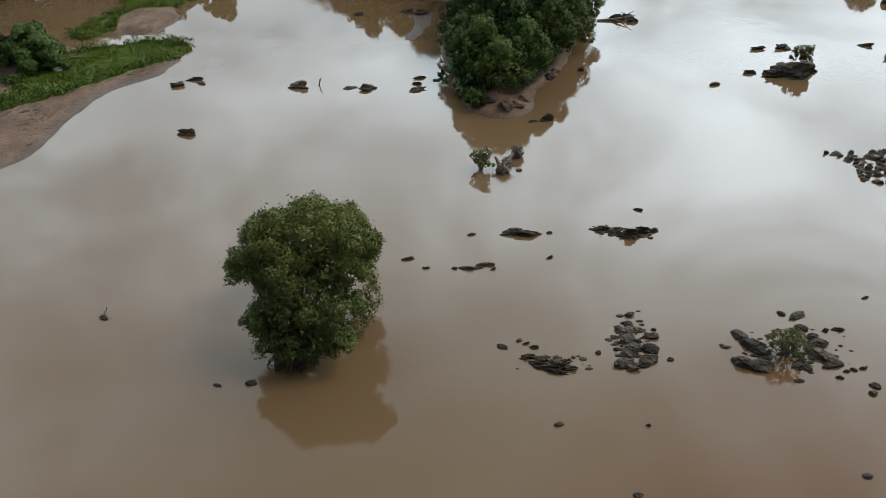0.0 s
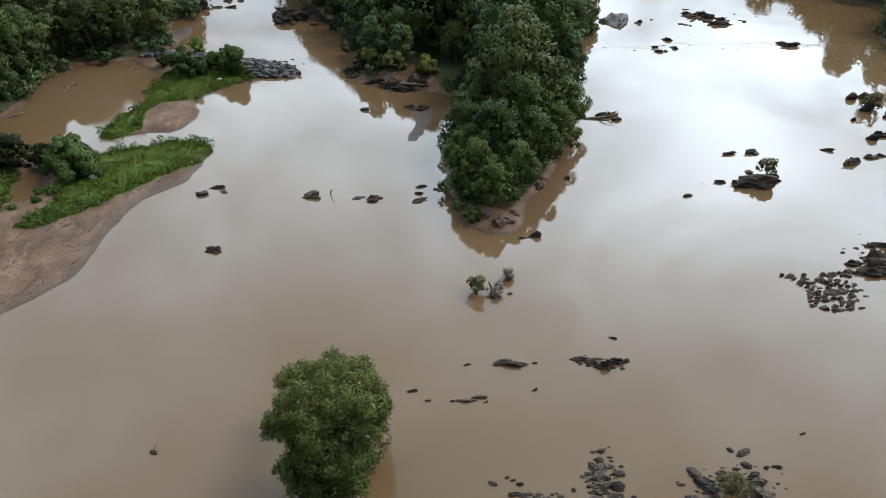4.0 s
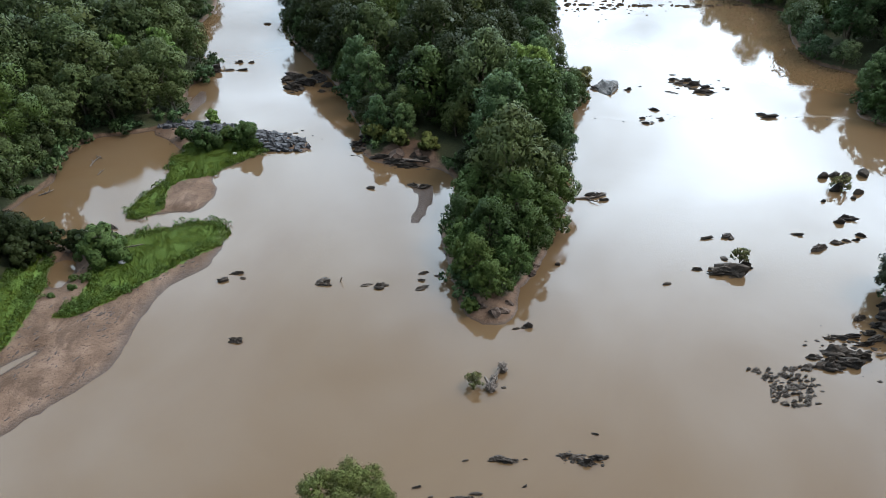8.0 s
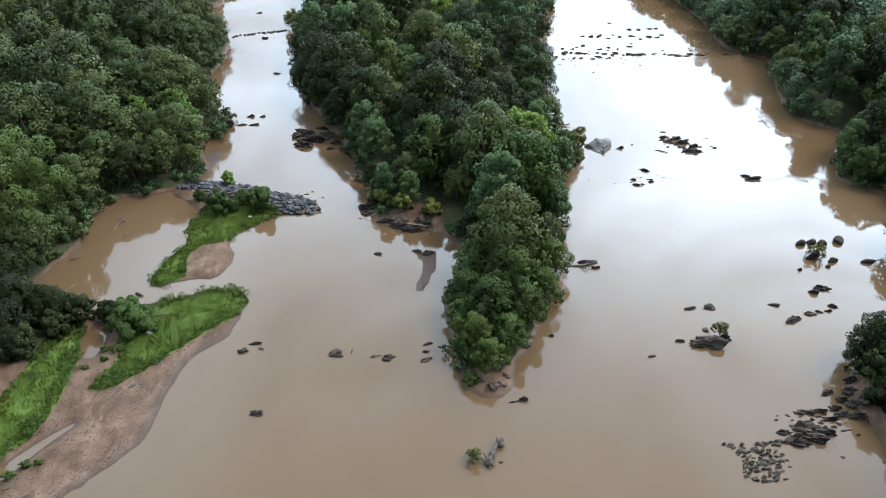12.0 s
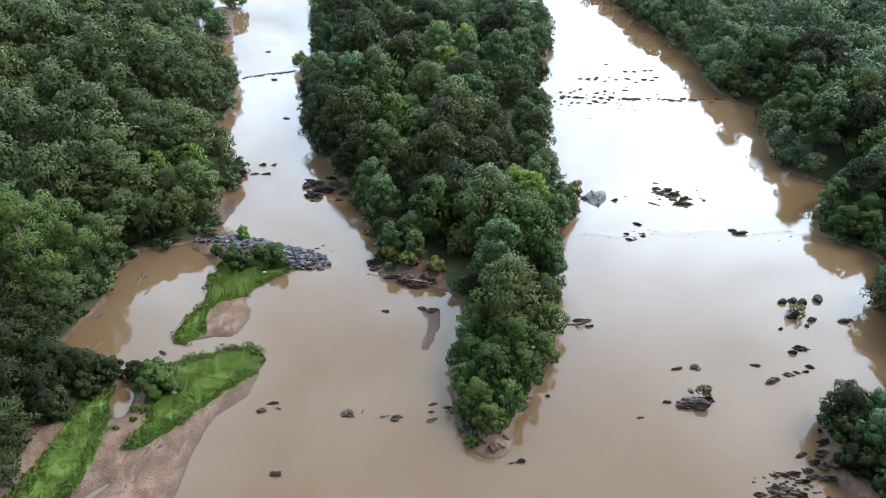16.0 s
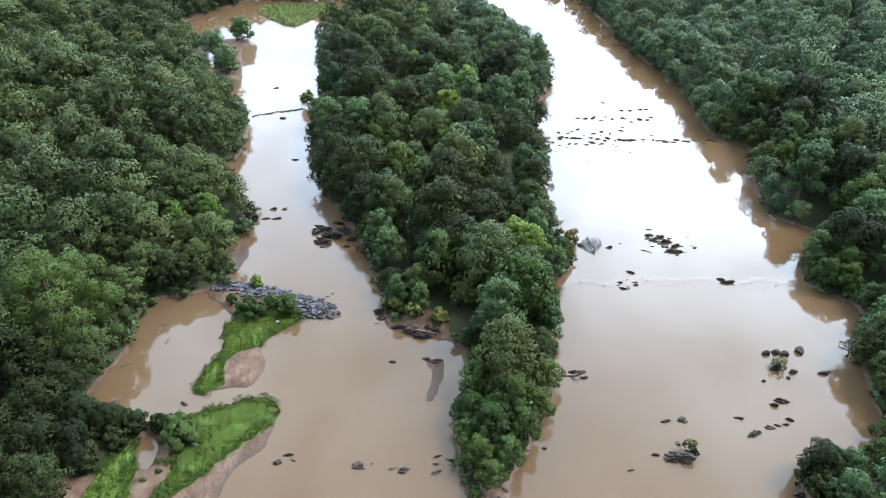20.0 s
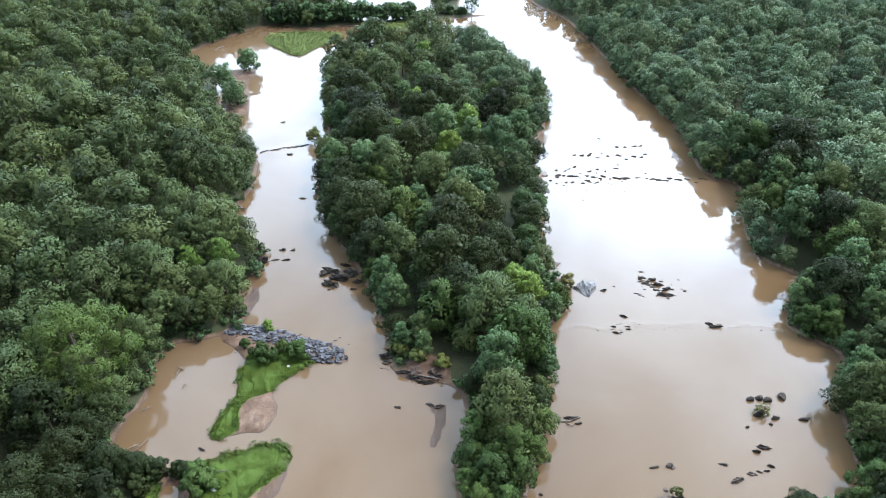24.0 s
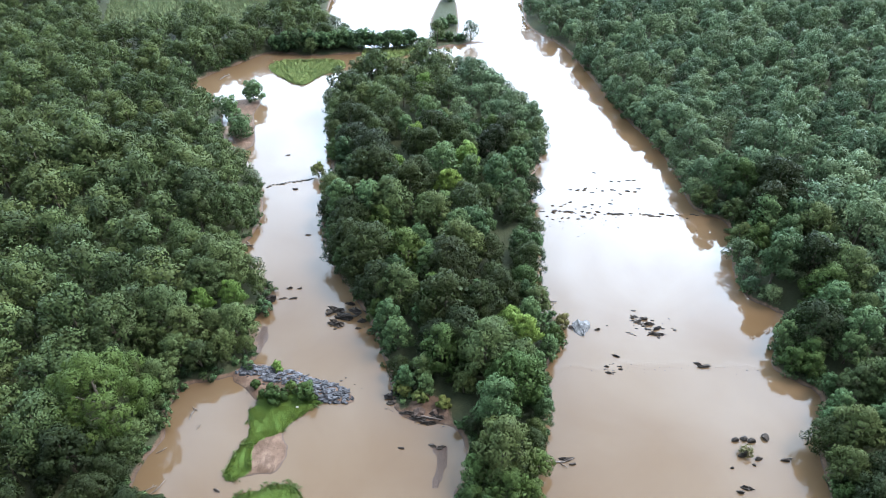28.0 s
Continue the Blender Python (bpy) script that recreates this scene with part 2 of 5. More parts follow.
LEAF_LIME = leaf_material("yellow_green_leaves", (0.036, 0.070, 0.016), (0.062, 0.112, 0.023), (0.094, 0.154, 0.034))
LEAF_BRIGHT = leaf_material("fresh_green_leaves", (0.0075, 0.0190, 0.0055), (0.026, 0.052, 0.0135), (0.062, 0.098, 0.027))
LEAF_BROAD = leaf_material("broad_yellowish_leaves", (0.0095, 0.0215, 0.0050), (0.0255, 0.0465, 0.0095), (0.051, 0.078, 0.0175))
LEAF_WILLOW = leaf_material("narrow_willow_leaves", (0.010, 0.020, 0.007), (0.046, 0.072, 0.022), (0.145, 0.180, 0.060))
LEAF_DRY = leaf_material("sparse_dry_leaves", (0.034, 0.040, 0.015), (0.068, 0.076, 0.029), (0.120, 0.126, 0.053))
GRASS = leaf_material("bank_grass", (0.054, 0.090, 0.014), (0.068, 0.110, 0.017), (0.086, 0.130, 0.021), 0.15)
MARSH = leaf_material("marsh_grass", (0.10, 0.155, 0.055), (0.135, 0.195, 0.07), (0.18, 0.25, 0.095))
CROP = leaf_material("field_crop", (0.075, 0.115, 0.055), (0.105, 0.150, 0.074), (0.150, 0.200, 0.105))
HERB = leaf_material("low_herb_leaves", (0.024, 0.050, 0.010), (0.038, 0.072, 0.015), (0.056, 0.094, 0.020))
BARK = bark_material("tree_bark", (0.035, 0.026, 0.018), (0.11, 0.085, 0.06))
ROOT = bark_material("wet_roots", (0.008, 0.0055, 0.004), (0.030, 0.021, 0.015))
ROCK = rock_material("dark_river_rock", (0.009, 0.0075, 0.006), (0.044, 0.036, 0.029), 0.85)
ROCK_PALE = rock_material("grey_river_rock", (0.026, 0.027, 0.028), (0.088, 0.088, 0.086), 0.8)
SHELF_ROCK = rock_material("shelf_rock", (0.020, 0.0205, 0.022), (0.062, 0.063, 0.067), 0.7)
MUD_ROCK = rock_material("mud_coated_rock", (0.025, 0.018, 0.014), (0.06, 0.043, 0.034), 0.85)
CLOD = plain_material("dark_wet_clods", (0.018, 0.012, 0.009), (0.040, 0.027, 0.020), 5.0, 0.9)
DRIFT = bark_material("driftwood", (0.03, 0.024, 0.02), (0.13, 0.105, 0.085))
CLOTH = plain_material("white_sack_cloth", (0.22, 0.22, 0.21), (0.36, 0.36, 0.34), 3.0)


# ---- meshes ----
def mesh_data(name, V, F, mats, index=None, smooth=False, tone=None, normals=None, tuft=None):
    """A mesh from arrays of points and triangles; foliage brings normals of its own, those of the tuft that each leaf belongs to."""
    me = bpy.data.meshes.new(name)
    V, F = np.asarray(V, np.float32), np.asarray(F, np.int32)
    me.vertices.add(len(V)); me.vertices.foreach_set("co", V.ravel())
    k = F.shape[1]
    me.loops.add(F.size); me.loops.foreach_set("vertex_index", F.ravel())
    me.polygons.add(len(F))
    me.polygons.foreach_set("loop_start", np.arange(0, F.size, k, dtype=np.int32))
    for m in mats:
        me.materials.append(m)
    if index is not None:
        me.polygons.foreach_set("material_index", np.asarray(index, np.int32))
    me.polygons.foreach_set("use_smooth", np.full(len(F), bool(smooth) or normals is not None))
    for key, values in (("tone", tone), ("tuft", tuft)):
        if values is not None:
            a = me.attributes.new(key, "FLOAT", "POINT")
            a.data.foreach_set("value", np.asarray(values, np.float32))
    me.update(calc_edges=True)
    if normals is not None:
        a = me.attributes.new("custom_normal", "FLOAT_VECTOR", "POINT")
        a.data.foreach_set("vector", np.asarray(normals, np.float32).ravel())
    return me


def part(name, mesh, parent, label=""):
    ob = new(name, mesh)
    ob.parent = parent
    return tagged(ob, label)


def ico(level):
    bm = bmesh.new()
    bmesh.ops.create_icosphere(bm, subdivisions=level, radius=1)
    bm.verts.ensure_lookup_table()
    V = np.array([v.co[:] for v in bm.verts]); F = np.array([[v.index for v in f.verts] for f in bm.faces])
    bm.free()
    return V, F


ICO1, ICO2, ICO3 = ico(1), ico(2), ico(3)


def tube(points, radii, sides=6):
    """A tapered limb through the points, closed at its end."""
    P = [Vector(p) for p in points]
    V, F = [], []
    for i, (p, r) in enumerate(zip(P, radii)):
        d = (P[min(i + 1, len(P) - 1)] - P[max(i - 1, 0)]).normalized()
        a = d.cross(Vector((0.3, 1, 0.2))).normalized(); b = d.cross(a)
        for k in range(sides):
            u = 2 * math.pi * k / sides
            V.append(p + (a * math.cos(u) + b * math.sin(u)) * r)
    for i in range(len(P) - 1):
        for k in range(sides):
            q, w = i * sides + k, i * sides + (k + 1) % sides
            F += [(q, w, w + sides), (q, w + sides, q + sides)]
    e = (len(P) - 1) * sides
    F += [(e, e + k, e + k + 1) for k in range(1, sides - 1)]
    return np.array([v[:] for v in V]), np.array(F)


def join(pieces):
    V, F, n = [], [], 0
    for v, f in pieces:
        V.append(v); F.append(f + n); n += len(v)
    return np.concatenate(V), np.concatenate(F)


def leaves(rng, P, Nrm, length, width, ragged=0.7, droop=0.0):
    """One leaf spray, a bent triangle, at each point, lying roughly along the crown's surface."""
    n = len(P)
    N = Nrm + rng.normal(0, ragged, (n, 3)); N /= np.linalg.norm(N, axis=1)[:, None]
    A = np.cross(N, rng.normal(0, 1, (n, 3))); A[:, 2] -= droop
    A -= N * (A * N).sum(1)[:, None]; A /= np.linalg.norm(A, axis=1)[:, None] + 1e-9
    B = np.cross(A, N)
    L = length * rng.uniform(0.6, 1.35, n)[:, None]; W = width * rng.uniform(0.6, 1.3, n)[:, None]
    B *= np.where((N * Nrm).sum(1) < 0, -1.0, 1.0)[:, None]
    V = np.stack([P - B * W / 2 - A * L * 0.4, P + A * L * 0.6 + N * L * rng.normal(0, 0.15, n)[:, None], P + B * W / 2 - A * L * 0.25], 1).reshape(-1, 3)
    G = np.cross(V[1::3] - V[::3], V[2::3] - V[::3])
    back = (G * Nrm).sum(1) < 0
    V[1::3][back], V[2::3][back] = V[2::3][back].copy(), V[1::3][back].copy()
    return V, np.arange(3 * n).reshape(-1, 3)


def crown(rng, lobes, count, length, width, ragged=0.38, droop=0.0, fill=0.78, tufts=6, tuft=0.46, inner=36, loose=0.12, crisp=0.24, round_by=0.8):
    """A crown of many leaves: lobes (x, y, z, radius) that carry smaller tufts, with broad sprays of foliage deeper inside.
    Gives points, triangles, the normals and the tuft's own number from 0 to 1."""
    lobes = np.asarray(lobes, float)
    small = []
    for x, y, z, r in lobes:
        for k in range(tufts):
            d = rng.normal(0, 1, 3); d[2] += 0.45; d /= np.linalg.norm(d)
            s = r * tuft * rng.uniform(0.65, 1.3)
            small.append((*(np.array((x, y, z)) + d * (r - s * 0.35)), s, *d))
    small = np.array(small)
    C, R, out = small[:, :3], small[:, 3], small[:, 4:]
    pick = rng.choice(len(R), int(count * 2.6), p=R ** 2 / (R ** 2).sum())
    D = rng.normal(0, 1, (len(pick), 3)); D[:, 2] += 0.3
    D /= np.linalg.norm(D, axis=1)[:, None]
    P = C[pick] + D * (R[pick] * rng.normal(1.0, loose, len(pick)))[:, None]
    dist = np.linalg.norm(P[:, None] - lobes[None, :, :3], axis=2) / lobes[None, :, 3]
    keep = dist.min(1) > 0.84
    P, D, pick = P[keep][:count], D[keep][:count], pick[keep][:count]
    shade = round_by * D + 0.45 * out[pick] + rng.normal(0, crisp, D.shape)
    deep, dn = [], []
    for x, y, z, r in lobes:
        d = rng.normal(0, 1, (inner, 3)); d /= np.linalg.norm(d, axis=1)[:, None]
        deep.append(leaves(rng, np.array((x, y, z)) + d * r * fill * rng.uniform(0.75, 1.0, (inner, 1)), d, min(r * 0.62, 2.0 * length), min(r * 0.45, 1.4 * length), 0.6))
        dn.append(d)
    V, F = join([leaves(rng, P, D, length, width, ragged, droop)] + deep)
    N = np.repeat(np.concatenate([shade] + dn), 3, axis=0)
    N /= np.linalg.norm(N, axis=1)[:, None]
    own = rng.random(len(R))
    return V, F, N, np.repeat(np.concatenate([own[pick], rng.random(inner * len(lobes))]), 3)


def foliage(name, made, leaf):
    V, F, N, own = made
    return mesh_data(name, V, F, [leaf], normals=N, tuft=own)


def tree_lobes(rng, R, H, base, n=13, flat=0.75):
    """Lobes of a rounded tree: a dome of foliage from height base up to H, of radius R."""
    out = []
    mid = base + (H - base) * 0.45
    for i in range(n):
        a = 2 * math.pi * (i * 0.618 + rng.uniform(-0.06, 0.06))
        h = (i + 0.5) / n
        rad = math.sqrt(max(0.0, 1 - h ** 1.7)) * R * (0.68 if n < 25 else 0.8)
        r = R * rng.uniform(0.30, 0.46) * (1.0 if n < 25 else 0.62)
        out.append((math.cos(a) * rad, math.sin(a) * rad, base + r * 0.5 + (H - base - r * 1.4) * h ** 0.85, r))
    out.append((0, 0, mid, R * 0.55))
    out.append((0, 0, H - R * 0.45, R * 0.45))
    return out


def trunk(rng, H, R, base, r=0.2):
    """A tapered trunk that forks into limbs under the crown."""
    lean = rng.normal(0, 0.25, 2)
    top = (lean[0], lean[1], base + (H - base) * 0.35)
    pieces = [tube([(0, 0, -0.5), (lean[0] * 0.3, lean[1] * 0.3, base * 0.5), top, (lean[0] * 1.5, lean[1] * 1.5, H * 0.8)], [r * 1.5, r * 1.05, r * 0.75, r * 0.2], 7)]
    for i in range(5):
        a = i * 1.257 + rng.uniform(-0.4, 0.4)
        q = rng.uniform(0.45, 0.7) * R
        s = base * 0.55 + (H - base) * 0.08 * i
        pieces.append(tube([(lean[0] * 0.5, lean[1] * 0.5, s), (math.cos(a) * q * 0.5, math.sin(a) * q * 0.5, s + 0.22 * H), (math.cos(a) * q, math.sin(a) * q, s + 0.33 * H)], [r * 0.55, r * 0.38, r * 0.12], 5))
    return join(pieces)


# ---- the plan: shorelines ----
def smooth_line(pts, closed=True, steps=4):
    P = np.array(pts, float)
    n = len(P)
    out = []
    for i in range(n if closed else n - 1):
        if closed:
            a, b, c, d = P[i - 1], P[i], P[(i + 1) % n], P[(i + 2) % n]
        else:
            a, b, c, d = P[max(i - 1, 0)], P[i], P[i + 1], P[min(i + 2, n - 1)]
        for k in range(steps):
            t = k / steps
            out.append(0.5 * (2 * b + (c - a) * t + (2 * a - 5 * b + 4 * c - d) * t * t + (3 * b - a - 3 * c + d) * t ** 3))
    if not closed:
        out.append(P[-1])
    return np.array(out)


def inside_by(P, line):
    """How far each point lies inside a closed line (negative: outside)."""
    P = np.asarray(P, float)
    best = np.full(len(P), 1e18)
    odd = np.zeros(len(P), bool)
    for a, b in zip(line, np.roll(line, -1, 0)):
        d = b - a
        t = np.clip(((P - a) @ d) / max(d @ d, 1e-12), 0, 1)
        q = P - a - t[:, None] * d
        best = np.minimum(best, (q * q).sum(1))
        if a[1] != b[1]:
            cross = ((P[:, 1] < a[1]) != (P[:, 1] < b[1])) & (P[:, 0] < a[0] + (P[:, 1] - a[1]) / (b[1] - a[1]) * d[0])
            odd ^= cross
    return np.where(odd, 1, -1) * np.sqrt(best)


left_upper = [
    (-40, 700), (-50, 400), (-49, 300), (-48, 280), (-45, 262), (-30, 248), (-11, 250.5), (8, 253.5), (12, 252.3), (-11, 246.5),
    (-47, 240.5), (-63, 243), (-74, 232), (-84, 219), (-83, 214), (-76, 208), (-70, 199), (-64.5, 181), (-58, 168), (-50, 158),
    (-46.8, 146), (-47, 136), (-49, 130), (-46.5, 124), (-40.5, 118), (-38.3, 112), (-40.8, 106), (-38.5, 99), (-38.5, 95),
]
left_lower = [
    (-41.5, 91.8), (-46, 90.3), (-50, 88.8), (-51.2, 82), (-50, 78), (-51.4, 74), (-52.4, 69), (-51.5, 65.8), (-47, 64.6), (-42, 64.4),
    (-37, 65.8), (-32, 67.8), (-27.5, 68.9), (-24.6, 67), (-24.8, 63.5), (-25.4, 60), (-28, 57.4), (-29.6, 53.5), (-30.2, 46), (-32.5, 42.3),
    (-36, 38.4), (-42, 31), (-52, 16), (-70, -20), (-90, -300),
]
right_line = [
    (35, 700), (33, 400), (30, 290), (31, 266), (41, 248), (48, 217), (52.6, 193), (57, 178), (59.5, 163), (59.5, 147),
    (66, 139.5), (61.8, 123), (61.8, 114), (65, 110.5), (68.5, 106), (64, 101.5), (60, 94), (64, 89.5), (66, 86.5), (62, 79),
    (60.2, 72), (59.2, 66), (57.5, 60), (50, 57.2), (45.5, 55.6), (42, 51.5), (42.5, 46), (44, 35), (50, 10), (70, -50), (90, -300),
]
island_west = [
    (3, 51), (1.2, 53.6), (0.4, 59.5), (-0.3, 63), (-0.5, 67), (1.4, 71), (1.2, 77), (-1, 80.2), (-8, 81.4), (-11.3, 85),
    (-12.3, 92), (-14.6, 99), (-17.5, 107), (-22.5, 116.5), (-27, 125), (-31.4, 139), (-32.2, 151), (-30.4, 157), (-32, 164), (-34, 178), (-36.8, 195), (-36, 209), (-31.5, 220), (-20, 226),
]
island_east = [
    (-7, 229), (10, 220.5), (18.5, 208), (25.4, 190), (25, 171), (21.3, 161), (19.7, 147), (19.2, 129), (18, 119), (16.8, 110),
    (20.6, 107.5), (20.8, 100), (17, 93), (15.8, 84), (14.8, 76), (13, 69), (11, 62), (8.7, 57.4), (7.4, 55.5), (6.6, 51.6), (4.8, 50.6),
]
bar_line = [
    (-23.8, 85.4), (-27.4, 82), (-29.9, 78.8), (-28.4, 75.1), (-29.6, 71), (-33.6, 70.3), (-37, 69.1), (-38, 70.4), (-37.4, 74), (-35.7, 78.5),
    (-36.8, 83.2), (-35.6, 85), (-38.3, 88.5), (-41.5, 91), (-40, 94.5), (-36.3, 94.5), (-28.5, 92), (-20.8, 89), (-18.3, 85.4),
]
marsh_line = [(-62, 230.6), (-58, 236), (-48, 237.2), (-38.4, 236.2), (-35.6, 230), (-42.6, 224), (-48.1, 216.6), (-55.4, 221.6)]
marsh_strip = [(-31, 243.5), (-22, 246.5), (-10, 248.5), (-12, 244.5), (-17, 239), (-23, 236), (-28.5, 235.3)]
bush_islet = [(-8, 252.2), (8, 252.2), (7, 257), (3.5, 262), (4, 272), (2.5, 300), (-3, 300), (-7.5, 272), (-6, 261)]
tree_spit = [(-67, 206), (-59.5, 206), (-59.6, 197), (-57.2, 187), (-55.8, 178), (-59, 175), (-64, 184), (-67, 196)]
sand_tongue = [(-4.3, 76), (-1.4, 76.2), (-1.6, 72), (-3.0, 67.8), (-4.2, 68.0), (-3.6, 72.8)]
bank_sand = [(-39, 105), (-37.2, 104.5), (-36.8, 101), (-37.6, 97.5), (-39, 97)]
clearing = [
    (-23, 71), (-23, 58), (-29, 40), (-38, 30), (-60, 5), (-57, 20), (-50.5, 37), (-47, 46), (-45.8, 52), (-44.5, 57), (-43, 61.5), (-42, 64.2), (-38, 67.5), (-31, 71),
]
spit_turf = [(-24.6, 67.2), (-27.5, 69.2), (-32.3, 68.2), (-37, 66), (-38.6, 62.5), (-37.6, 59.3), (-36.9, 55.5), (-38.2, 51.6), (-35, 52.8), (-31.5, 57), (-27.4, 61.5), (-24.9, 64.3)]
left_turf = [(-42.8, 61.5), (-41.6, 57), (-40.8, 51.8), (-41.3, 46.5), (-43.5, 43), (-47, 37), (-50, 37), (-46.4, 50), (-45, 60)]
bar_turf = [(-23.9, 85.4), (-27.5, 82.1), (-30, 78.9), (-34.2, 75.8), (-33.8, 70.9), (-37, 69.1), (-38, 70.4), (-37.4, 74), (-35.7, 78.5), (-36.8, 83.2), (-35.6, 85), (-35, 87.6), (-27, 87.2)]
creek_line = [(-50, 36.5), (-44, 41.5), (-41, 45), (-38.3, 47.6), (-37.9, 47.2), (-40, 44.6), (-42.5, 40.5), (-48, 34.5)]
pool_line = [(-42.4, 61.2), (-40.2, 61.2), (-39.6, 59.2), (-39.8, 56.8), (-41.2, 56.8), (-42.2, 58.6)]
field_line = [(-128, 258), (-140, 345), (-72, 345), (-72, 268), (-85, 261), (-105, 257)]


def land(line, far):
    return np.concatenate([smooth_line(line, False), np.array(far, float)])


LEFT = land(left_upper + left_lower, [(-120, -3000), (-3000, -3000), (-3000, 3000), (10, 3000)])
RIGHT = land(right_line, [(120, -3000), (3000, -3000), (3000, 3000), (25, 3000)])
ISLAND = smooth_line(island_west + island_east)
BAR, MARSH_TIP, MARSH_STRIP, ISLET, SPIT = (smooth_line(p) for p in (bar_line, marsh_line, marsh_strip, bush_islet, tree_spit))
TONGUE, BANK_SAND = smooth_line(sand_tongue), smooth_line(bank_sand)
CREEK, POOL = smooth_line(creek_line), smooth_line(pool_line)
CLEARING, SPIT_TURF, LEFT_TURF, BAR_TURF, FIELD = (smooth_line(p) for p in (clearing, spit_turf, left_turf, bar_turf, field_line))
# each piece of land: shoreline, slope at the water's edge, height of its top
LANDS = [(LEFT, 0.42, 2.2), (RIGHT, 0.45, 2.2), (ISLAND, 0.42, 1.6), (BAR, 0.55, 0.5), (MARSH_TIP, 0.2, 0.35), (MARSH_STRIP, 0.2, 0.35), (ISLET, 0.25, 0.6), (SPIT, 0.25, 0.7), (TONGUE, 0.05, 0.06), (BANK_SAND, 0.05, 0.10)]


def wave(P, size, seed):
    """Smooth, cheap unevenness of the given size."""
    x, y = P[:, 0] / size, P[:, 1] / size
    return (np.sin(x * 1.7 + seed + 1.3 * np.sin(y * 1.1 + seed)) + np.sin(y * 2.1 - seed + 1.7 * np.sin(x * 0.9)) + np.sin((x + y) * 3.3 + 2 * np.sin(x * 2.7 - y))) / 3


def ground_height(P):
    P = np.asarray(P, float)
    z = np.full(len(P), -9.0)
    for line, slope, top in LANDS:
        lo, hi = line.min(0) - 12, line.max(0) + 12
        near = ((P > lo) & (P < hi)).all(1)
        if not near.any():
            continue
        Q = P[near]
        s = inside_by(Q, line) + 0.22 * wave(Q, 0.9, 2.0) * min(1, top * 2)
        if line is LEFT:   # the mud flat of the clearing rises more gently
            c = np.clip(inside_by(Q, CLEARING) / 6 + 0.5, 0, 1)
            sl, tp = slope * (1 - c) + 0.10 * c, top * (1 - c) + 0.8 * c
        else:
            sl, tp = slope, top
        h = np.where(s > 0, tp * (1 - np.exp(-np.maximum(s, 0) * sl / tp)), np.maximum(s * 0.35, -1.2))
        z[near] = np.maximum(z[near], h)
    z = np.maximum(z, -1.2)
    for line in (CREEK, POOL):   # wet hollows in the mud flat
        near = np.abs(P - line.mean(0)).max(1) < 14
        if near.any():
            s = inside_by(P[near], line)
            z[near] = np.where(s > -1.0, np.minimum(z[near], 0.02 - 0.30 * s), z[near])
    bumps = 0.10 * wave(P, 1.6, 5.0) + 0.10 * wave(P, 5.0, 1.0)
    return z + np.where(z > 0, bumps * np.clip(z * 1.6, 0, 1), 0)


# ---- ground and water ----
def stretch(parts):
    return np.unique(np.round(np.concatenate(parts), 3))


gx = stretch([np.arange(-72, 76, 0.8), np.arange(-230, -72, 3.5), np.arange(76, 230, 3.5), np.linspace(230, 3000, 18), np.linspace(-3000, -230, 18)])
gy = stretch([np.arange(12, 125, 0.8), np.arange(125, 310, 1.8), np.linspace(310, 700, 30), np.linspace(700, 3000, 10), np.linspace(-60, 12, 24), np.linspace(-3000, -60, 16)])
XX, YY = np.meshgrid(gx, gy)
GP = np.stack([XX.ravel(), YY.ravel()], 1)
GZ = ground_height(GP)
nx, ny = len(gx), len(gy)
q = (np.arange(ny - 1)[:, None] * nx + np.arange(nx - 1)[None]).ravel()
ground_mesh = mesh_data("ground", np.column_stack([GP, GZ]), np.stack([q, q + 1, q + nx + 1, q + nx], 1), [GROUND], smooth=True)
turf = np.max([np.clip(inside_by(GP, l) / 1.2 + 0.5, 0, 1) for l in (SPIT_TURF, LEFT_TURF, BAR_TURF, MARSH_TIP, MARSH_STRIP, FIELD)], axis=0)
shade_free = np.clip(inside_by(GP, CLEARING) / 2 + 0.5, 0, 1)
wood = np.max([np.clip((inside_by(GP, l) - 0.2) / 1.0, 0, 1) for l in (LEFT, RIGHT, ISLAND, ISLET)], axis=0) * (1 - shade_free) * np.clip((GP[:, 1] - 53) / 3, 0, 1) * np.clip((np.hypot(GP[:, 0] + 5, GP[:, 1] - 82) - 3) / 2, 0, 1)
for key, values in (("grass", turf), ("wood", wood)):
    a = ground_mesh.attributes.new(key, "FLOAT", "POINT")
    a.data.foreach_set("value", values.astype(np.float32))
tagged(new("ground", ground_mesh), "brown muddy river banks with grass and leaf litter", "ground", kind="structure")
S = 3000.0
tagged(new("water", mesh_data("water", [(-S, -S, 0), (S, -S, 0), (S, S, 0), (-S, S, 0)], [(0, 1, 2, 3)], [WATER])), "calm muddy brown river water reflecting a cloudy sky", "river", kind="structure")


def height_at(x, y):
    return float(ground_height([(x, y)])[0])


# ---- woodland trees ----
rng = np.random.default_rng(11)


def grow(name, R, H, base, leaf, count, length=0.55, width=0.34, n=13, **more):
    """A tree with a trunk and a crown of leaves, under an Empty at its foot; its top-level object is returned."""
    t = new(name)
    part("trunk", mesh_data("trunk", *trunk(rng, H, R, base, 0.045 * R + 0.04), [BARK], smooth=True), t)
    part("crown", foliage("crown", crown(rng, tree_lobes(rng, R, H, base, n), count, length, width, **more), leaf), t)
    return t


